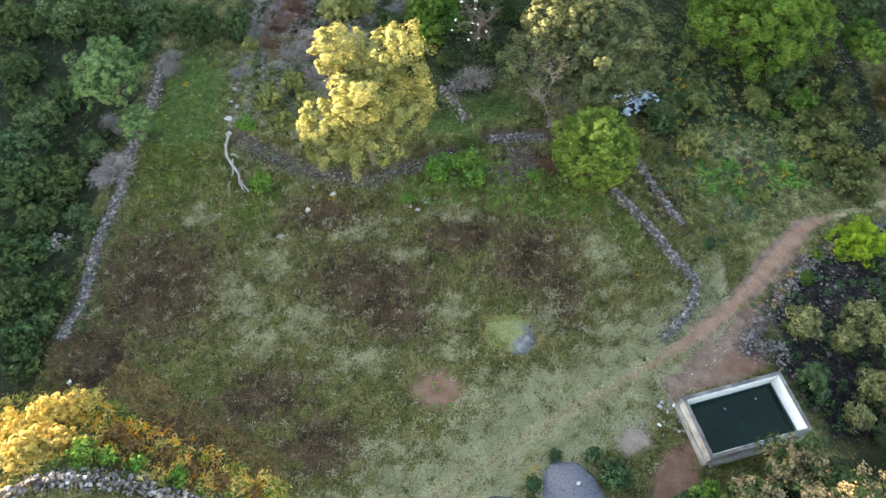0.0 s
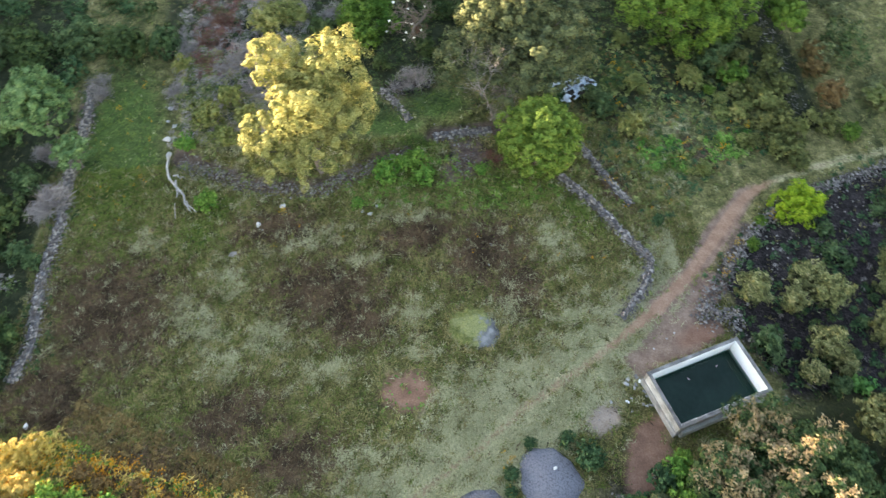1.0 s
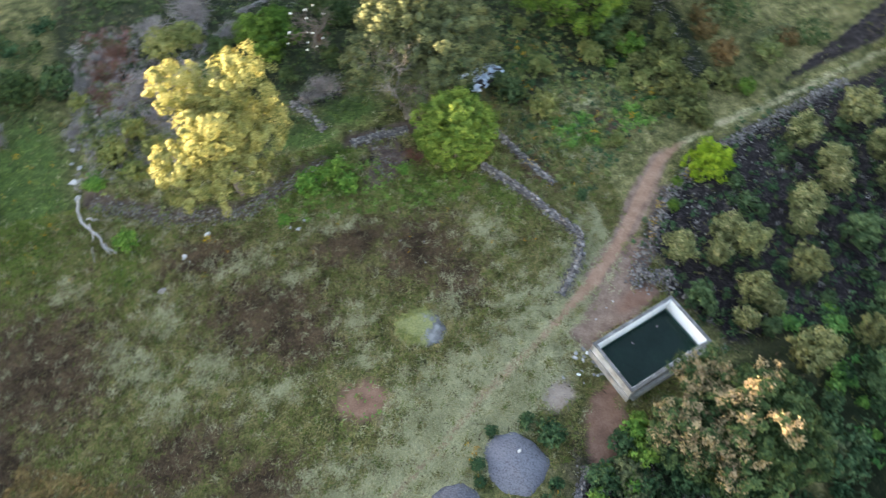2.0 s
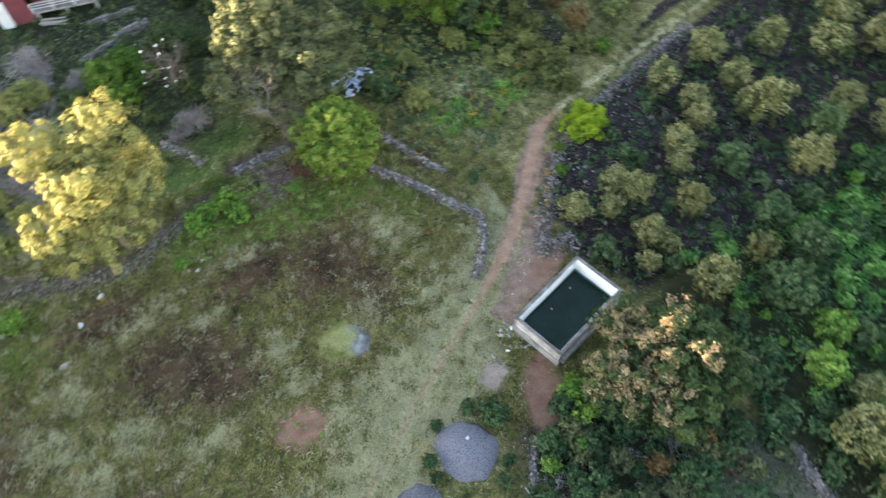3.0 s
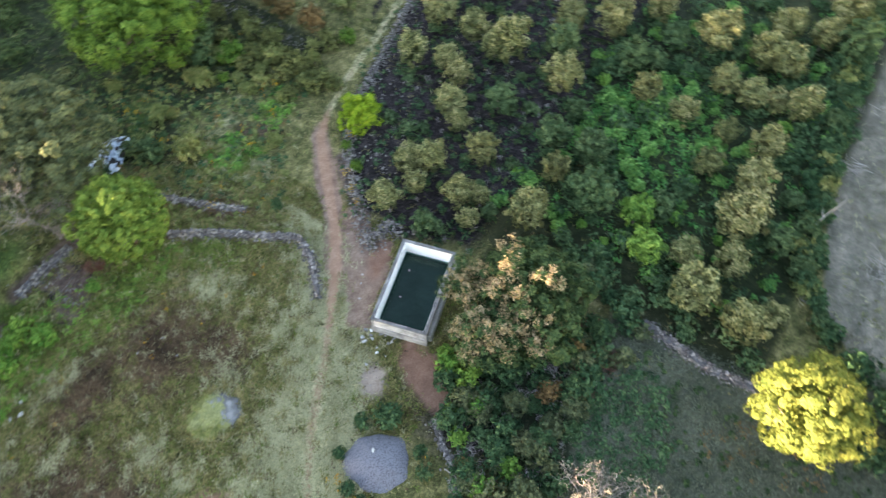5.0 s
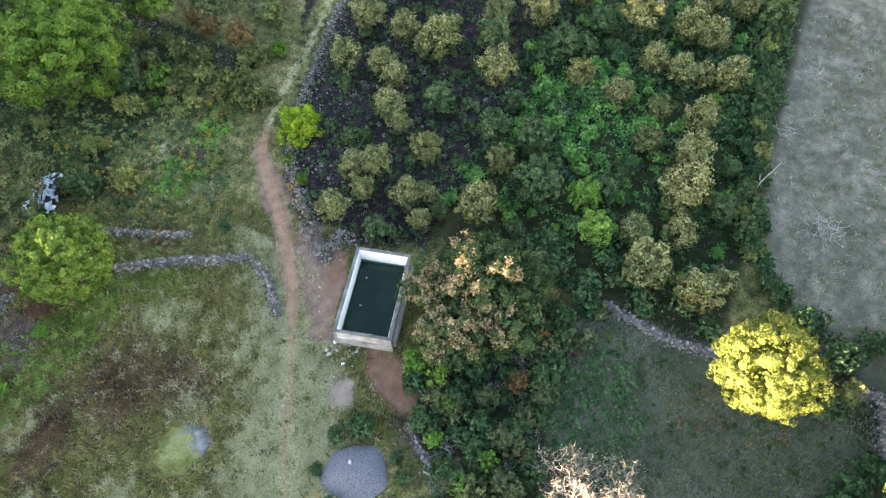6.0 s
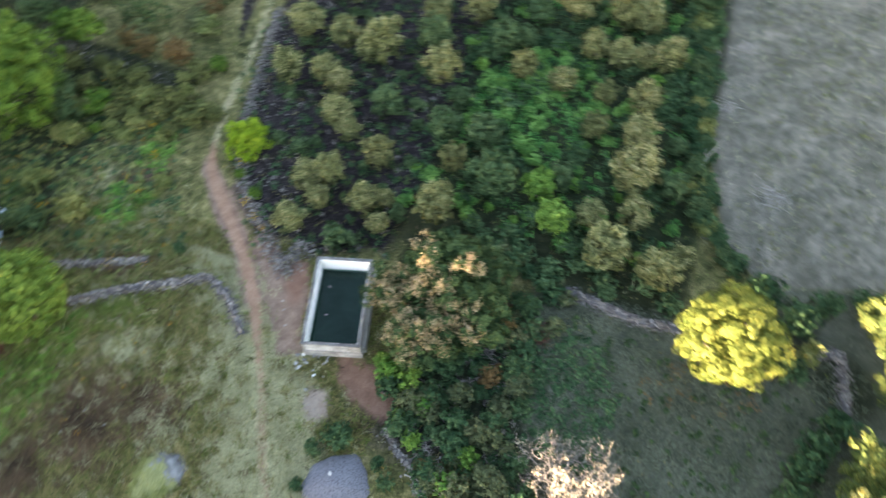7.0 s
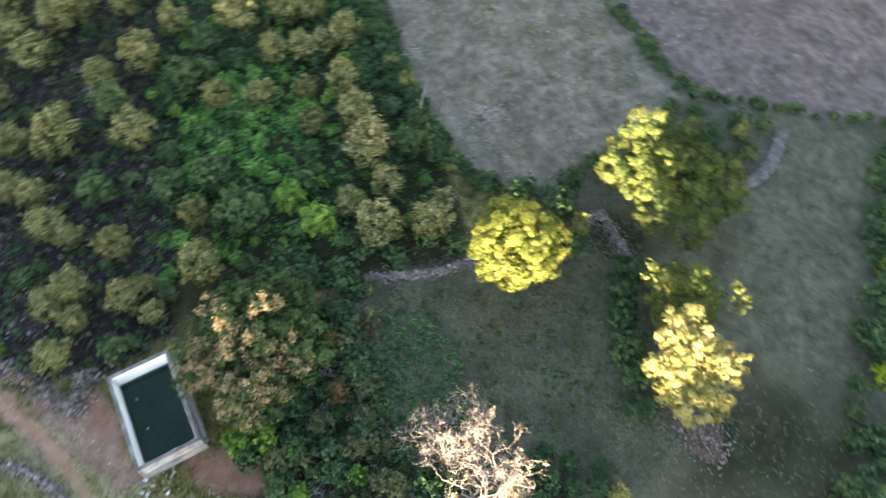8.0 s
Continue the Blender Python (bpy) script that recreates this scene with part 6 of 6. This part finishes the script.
flowers(scatter([(4.6, 10.8), (9.4, 10.6), (9, 6.4), (4.6, 8)], 10, 25, (0.2, 0.4), lambda x, y: math.hypot(x - 7.15, y - 8.85) > 2.3), 6)


rng = np.random.default_rng(9)
MOSS = [(4.0 + 1.25 * math.cos(a) * r, 18.95 + 1.05 * math.sin(a) * r, rng.uniform(0.25, 0.5)) for a, r in zip(rng.uniform(0.6, 5.2, 60), rng.uniform(0.2, 1.25, 60))]
tufts = weed_bed("boulder_grass", MOSS, LEAF_PALE, "pale green grass tufts growing over the boulder", 92, (0.22, 0.04), 22, 0.7)
tufts.location.z = 0.22
weed_bed("boulder_grass", [(4.3 + 1.9 * math.cos(a), 18.7 + 1.6 * math.sin(a), 0.45) for a in rng.uniform(0, 6.28, 50)], GRASS, "rough grass round the boulder's foot", 93, (0.26, 0.04), 20, 0.7)


def grass():
    """Tufts of grass, straw and brown weeds over all open ground, as one mesh for each."""
    rng = np.random.default_rng(77)
    near, rest = 125000, 60000
    x = np.concatenate([rng.uniform(-25, 21, near), rng.uniform(-30, 60, rest), rng.uniform(7, 24, 17000)])
    y = np.concatenate([rng.uniform(8, 35, near), rng.uniform(-48, 58, rest), rng.uniform(-20, 1, 17000)])
    keep = (np.hypot(x - 10, y - 8) < 66)
    x, y = x[keep], y[keep]
    c = covers(x, y)
    bare = np.maximum.reduce([c["soil"], c["earth"], 0.6 * c["bank"], c["red"], c["pale"]])
    in_tank = (np.abs((x - 17.51) * 0.9686 + (y - 12.96) * 0.2487) < 3.6) & (np.abs(-(x - 17.51) * 0.2487 + (y - 12.96) * 0.9686) < 2.15)
    on_heap = (np.hypot(x - 7.15, y - 8.85) < 1.8) | (np.hypot(x - 3.1, y - 7.6) < 1.4) | (np.hypot(x - 4.6, y - 18.55) < 1.0)
    keep = (rng.random(len(x)) > bare * 1.15) & ~in_tank & ~on_heap & (rng.random(len(x)) > c["shaded_litter"] * 0.8) & (rng.random(len(x)) > c["under"] * 0.7) & (rng.random(len(x)) > c["tilled"] * 0.75)
    x, y = x[keep], y[keep]
    c = {k: v[keep] for k, v in c.items()}
    u = np.clip(0.5 + 0.5 * ripple(x, y, 0.45, 3.0) + rng.normal(size=len(x)) * 0.22, 0, 1)
    dry = np.clip(c["straw"] * 0.8 + c["field"] * 0.75 + c["tilled"], 0, 0.9) + 0.12 * (ripple(x, y, 4.0, 5.0) > 0.2)
    brown = np.clip(c["weeds"] * 1.1, 0, 0.92) * (1 - 0.5 * c["straw"]) + 0.05
    kind = np.where(u < dry, 1, np.where(u < dry + (1 - dry) * brown, 2, np.where(rng.random(len(x)) < 0.22 + 0.75 * c["lush"], 3, 0)))
    kind = np.where((c["low"] > 0.5) & ((rng.random(len(x)) < 0.97) | (ripple(x, y, 2.6, 0.7) < 0.2)), 4, kind)
    kind = np.where((np.maximum(c["field"], c["tilled"]) > 0.5) & ((kind != 1) | (rng.random(len(x)) < 0.8)), 4, kind)
    blades = 4
    for k, (name, mat, tall, wide, label) in enumerate((
            ("meadow_grass", GRASS, 0.27, 0.026, "rough green-brown meadow grass"), ("straw_grass", STRAW, 0.30, 0.022, "dry straw-coloured grass"),
            ("brown_weeds", BROWN, 0.32, 0.030, "withered dark brown weeds"), ("fresh_grass", FRESH, 0.24, 0.028, "fresh green grass"), ("grey_grass", GREYGRASS, 0.24, 0.026, "grey-green grass of the low meadow"))):
        sel = np.where(kind == k)[0]
        i = np.repeat(sel, blades)
        m = len(i)
        a = rng.uniform(0, 2 * math.pi, m)
        out = np.stack([np.cos(a), np.sin(a), np.zeros(m)], -1)
        bx, by = x[i] + rng.normal(size=m) * 0.06, y[i] + rng.normal(size=m) * 0.06
        base = np.stack([bx, by, height(bx, by) - 0.02], -1)
        h = tall * rng.uniform(0.5, 1.3, m)[:, None]
        side = np.stack([-np.sin(a), np.cos(a), np.zeros(m)], -1) * wide * rng.uniform(0.7, 1.4, (m, 1))
        tip = base + out * h * rng.uniform(0.3, 1.1, (m, 1)) + np.array((0, 0, 1.0)) * h * rng.uniform(0.45, 0.95, (m, 1))
        v = np.stack([base - side, base + side, tip], 1).reshape(-1, 3)
        tagged(new(name, mesh_from(name, v, np.arange(3 * m).reshape(-1, 3), mat)), label, "grass", kind="stuff")


grass()

# ---- tarpaulin heap and the house ----


def tarp_heap():
    heap = tagged(new("covered_heap"), "heap under a crumpled pale blue tarpaulin in the grass", "tarpaulin heap")
    rng = np.random.default_rng(12)
    nx, ny = 64, 40
    u, v = np.meshgrid(np.linspace(-1, 1, nx), np.linspace(-1, 1, ny))
    x, y = u * 1.7 + 0.22 * np.sin(5 * v + 1), v * 1.15 + 0.25 * np.sin(4 * u + 1)
    body = np.clip(1 - np.maximum(np.abs(u), np.abs(v)) ** 3, 0, 1)
    folds = 0.13 * np.abs(np.sin(9 * u + 5 * v)) + 0.10 * np.abs(np.sin(13 * v - 8 * u + 1)) + 0.05 * np.abs(np.sin(21 * u + 2))
    z = 0.35 * body ** 0.6 + folds + 0.02 * rng.normal(size=u.shape)
    i = np.arange(nx * ny).reshape(ny, nx)
    q = np.stack([i[:-1, :-1], i[:-1, 1:], i[1:, 1:], i[1:, :-1]], -1).reshape(-1, 4)
    hole = (ripple(u * 0.7 + v, v * 1.9 - u * 0.5, 0.22, 2.0) > 0.42) | (ripple(u, v * 2.4, 0.30, 4.0) > 0.55)
    q = q[~(hole.ravel()[q].any(axis=1))]
    part("tarpaulin", mesh_from("tarpaulin", np.stack([x, y, z + 0.06], -1).reshape(-1, 3), q, TARP, True), heap, "torn pale blue-white plastic sheet")
    heap.matrix_basis = pose(15.5, 39.0, hz(15.5, 39.0), 0, 0, 12)
    bm = bmesh.new()
    bmesh.ops.create_cube(bm, size=1)
    bmesh.ops.subdivide_edges(bm, edges=bm.edges[:], cuts=5, use_grid_fill=True)
    r = random.Random(3)
    for w in bm.verts:
        w.co = Vector((w.co.x * 3.1, w.co.y * 1.8, (w.co.z + 0.5) * 0.34)) + Vector([r.uniform(-0.06, 0.06) for _ in range(3)])
    part_bm("clutter", bm, DARK_CLUTTER, heap, "dark clutter showing through the tears")


tarp_heap()


def house():
    home = tagged(new("house"), "small red-walled house with white trim and porch rail", "house")
    wide, deep, tall = 7.5, 6.0, 2.7

    def bit(name, x0, x1, y0, y1, z0, z1, mat, label=""):
        bm = bmesh.new()
        box(bm, x0, x1, y0, y1, z0, z1)
        bmesh.ops.bevel(bm, geom=bm.edges[:], offset=0.012, segments=1, affect="EDGES")
        return part_bm(name, bm, mat, home, label)

    bit("wall", 0.0, 0.2, 0.22, deep, -0.4, tall, RED_WALL)
    bit("wall", 0.42, 2.1, 0.0, 0.2, -0.4, tall, RED_WALL)
    bit("wall", wide - 0.2, wide, 1.6, deep, -0.4, tall, RED_WALL)
    bit("wall", 2.1, wide - 0.2, 1.6, 1.8, -0.4, tall, RED_WALL)
    bit("wall", 0.2, wide - 0.2, deep - 0.2, deep, -0.4, tall, RED_WALL)
    bit("corner_post", -0.55, 0.42, -0.2, 0.22, -0.4, tall - 0.5, WHITE_PAINT, "white painted corner pillar")
    bit("porch_floor", 2.1, wide - 0.2, 0.1, 1.6, 0.55, 0.72, CONCRETE)
    for x in (2.4, 4.8, wide - 0.35):
        bit("porch_pier", x - 0.12, x + 0.12, 0.12, 0.36, -0.4, 0.55, CONCRETE)
    for z in (1.02, 1.26, 1.5):
        bit("porch_rail", 2.1, wide - 0.2, 0.13, 0.18, z, z + 0.05, WHITE_PAINT, "white rail")
    for x in (2.2, 3.9, 5.6, wide - 0.3):
        bit("rail_post", x - 0.05, x + 0.05, 0.10, 0.21, 0.72, 1.57, WHITE_PAINT)
    bit("porch_post", wide - 0.3, wide - 0.05, -0.05, 0.09, -0.4, tall, CONCRETE)
    bm = bmesh.new()
    n = 40
    for k in range(n + 1):
        x = -0.5 + (wide + 1.0) * k / n
        bm.verts.new((x, -0.1, tall + 0.02 + 0.03 * (k % 2)))
        bm.verts.new((x, deep + 0.5, tall + 0.95 + 0.03 * (k % 2)))
    bm.verts.ensure_lookup_table()
    for k in range(n):
        bm.faces.new([bm.verts[2 * k], bm.verts[2 * k + 2], bm.verts[2 * k + 3], bm.verts[2 * k + 1]])
    bmesh.ops.solidify(bm, geom=bm.faces[:], thickness=0.02)
    part_bm("roof", bm, ROOF_SHEET, home, "rusty red corrugated roof sheet")
    home.matrix_basis = pose(-6.6, 59.5, hz(-5, 59.5) + 0.05, 0, 0, -13)


house()


def plank_pile():
    pile = tagged(new("plank_pile"), "grey weathered planks stacked under the porch", "planks")
    r = random.Random(6)
    for n in range(7):
        bm = bmesh.new()
        box(bm, -r.uniform(0.7, 1.2), r.uniform(0.7, 1.2), -0.07, 0.07, 0, 0.05)
        bmesh.ops.bevel(bm, geom=bm.edges[:], offset=0.008, segments=1, affect="EDGES")
        ob = part_bm("plank", bm, LOG_GREY, pile)
        ob.matrix_basis = pose(r.uniform(-0.2, 0.2), r.uniform(-0.45, 0.45), 0.03 + 0.06 * n, 0, 0, r.uniform(-12, 12))
    pile.matrix_basis = pose(-3.3, 58.0, hz(-3.3, 58.0), 0, 0, -16)


plank_pile()


# Swirls of dry grass, modelled as thin scattered woody pieces.
def stick_heap(x, y, wide, seed, name="stick_heap", label="faint swirl of pale dry grass in the stubble field", count=26):
    rng = np.random.default_rng(seed)
    root = tagged(new(name), label, "sticks")
    for _ in range(count):
        a, o = rng.uniform(0, math.pi), rng.normal(size=2) * wide * 0.35
        d = np.array((math.cos(a), math.sin(a))) * rng.uniform(0.3, 0.8)
        p0, p1 = o - d, o + d
        part("stick", mesh_from("stick", *limb(rng, (*p0, rng.uniform(0.02, 0.2)), (*p1, rng.uniform(0.02, 0.25)), 0.02, 0.008, 0.12, 4), LOG_GREY, True), root)
    root.matrix_basis = pose(x, y, hz(x, y))
    return root


for n, (x, y, w) in enumerate(((51.4, -10.2, 1.6), (36.0, -12.8, 1.8), (44.0, -8.9, 1.4), (35.6, -13.6, 1.4))):
    stick_heap(x, y, w, n)


def dead_limb(pts, r, label, seed, sides=()):
    root = tagged(new("dead_branch"), label, "dead branch")
    rng = np.random.default_rng(seed)
    x0, y0, _ = pts[0]
    local = [(x - x0, y - y0, hz(x, y) - hz(x0, y0) + z) for x, y, z in pts]
    part("limb", mesh_from("limb", *tube(local, np.linspace(r, r * 0.4, len(local)), 7), LOG_GREY, True), root)
    for a, b in sides:
        a = (a[0] - x0, a[1] - y0, a[2])
        b = (b[0] - x0, b[1] - y0, b[2])
        part("side_limb", mesh_from("side_limb", *limb(rng, a, b, r * 0.6, r * 0.2, 0.2), LOG_GREY, True), root)
    root.matrix_basis = pose(x0, y0, hz(x0, y0))


dead_limb(((36.4, -7.9, -0.1), (36.6, -8.0, 0.8), (36.9, -8.1, 1.6), (37.4, -8.5, 2.4), (37.9, -8.8, 3.0)), 0.065, "bleached dead limb leaning out of the field hedge", 1,
          (((36.9, -8.1, 1.5), (37.3, -7.8, 1.9)), ((37.2, -8.3, 2.1), (37.3, -8.7, 2.6))))
dead_limb(((8.8, 5.3, 0.35), (8.75, 4.6, 0.5), (8.5, 3.9, 0.48), (8.45, 3.3, 0.55), (8.2, 2.7, 0.4)), 0.045, "pale fallen branch lying on the thicket's edge", 2, (((8.6, 4.2, 0.5), (8.95, 3.5, 0.6)),))


def floating_bits():
    for n, (x, y) in enumerate(((18.8, 14.26), (16.8, 13.65))):
        bm = bmesh.new()
        bmesh.ops.create_circle(bm, cap_ends=True, segments=7, radius=0.07)
        bmesh.ops.scale(bm, vec=(1.3, 0.7, 1), verts=bm.verts)
        bmesh.ops.solidify(bm, geom=bm.faces[:], thickness=0.012)
        me = bpy.data.meshes.new("floating_leaf")
        bm.to_mesh(me)
        bm.free()
        me.materials.append(STONE_WHITE)
        ob = tagged(new("floating_leaf", me), "pale fallen leaf floating on the dark water", "leaf")
        ob.matrix_basis = pose(x, y, 0.322, 0, 0, 40 + 70 * n)


floating_bits()
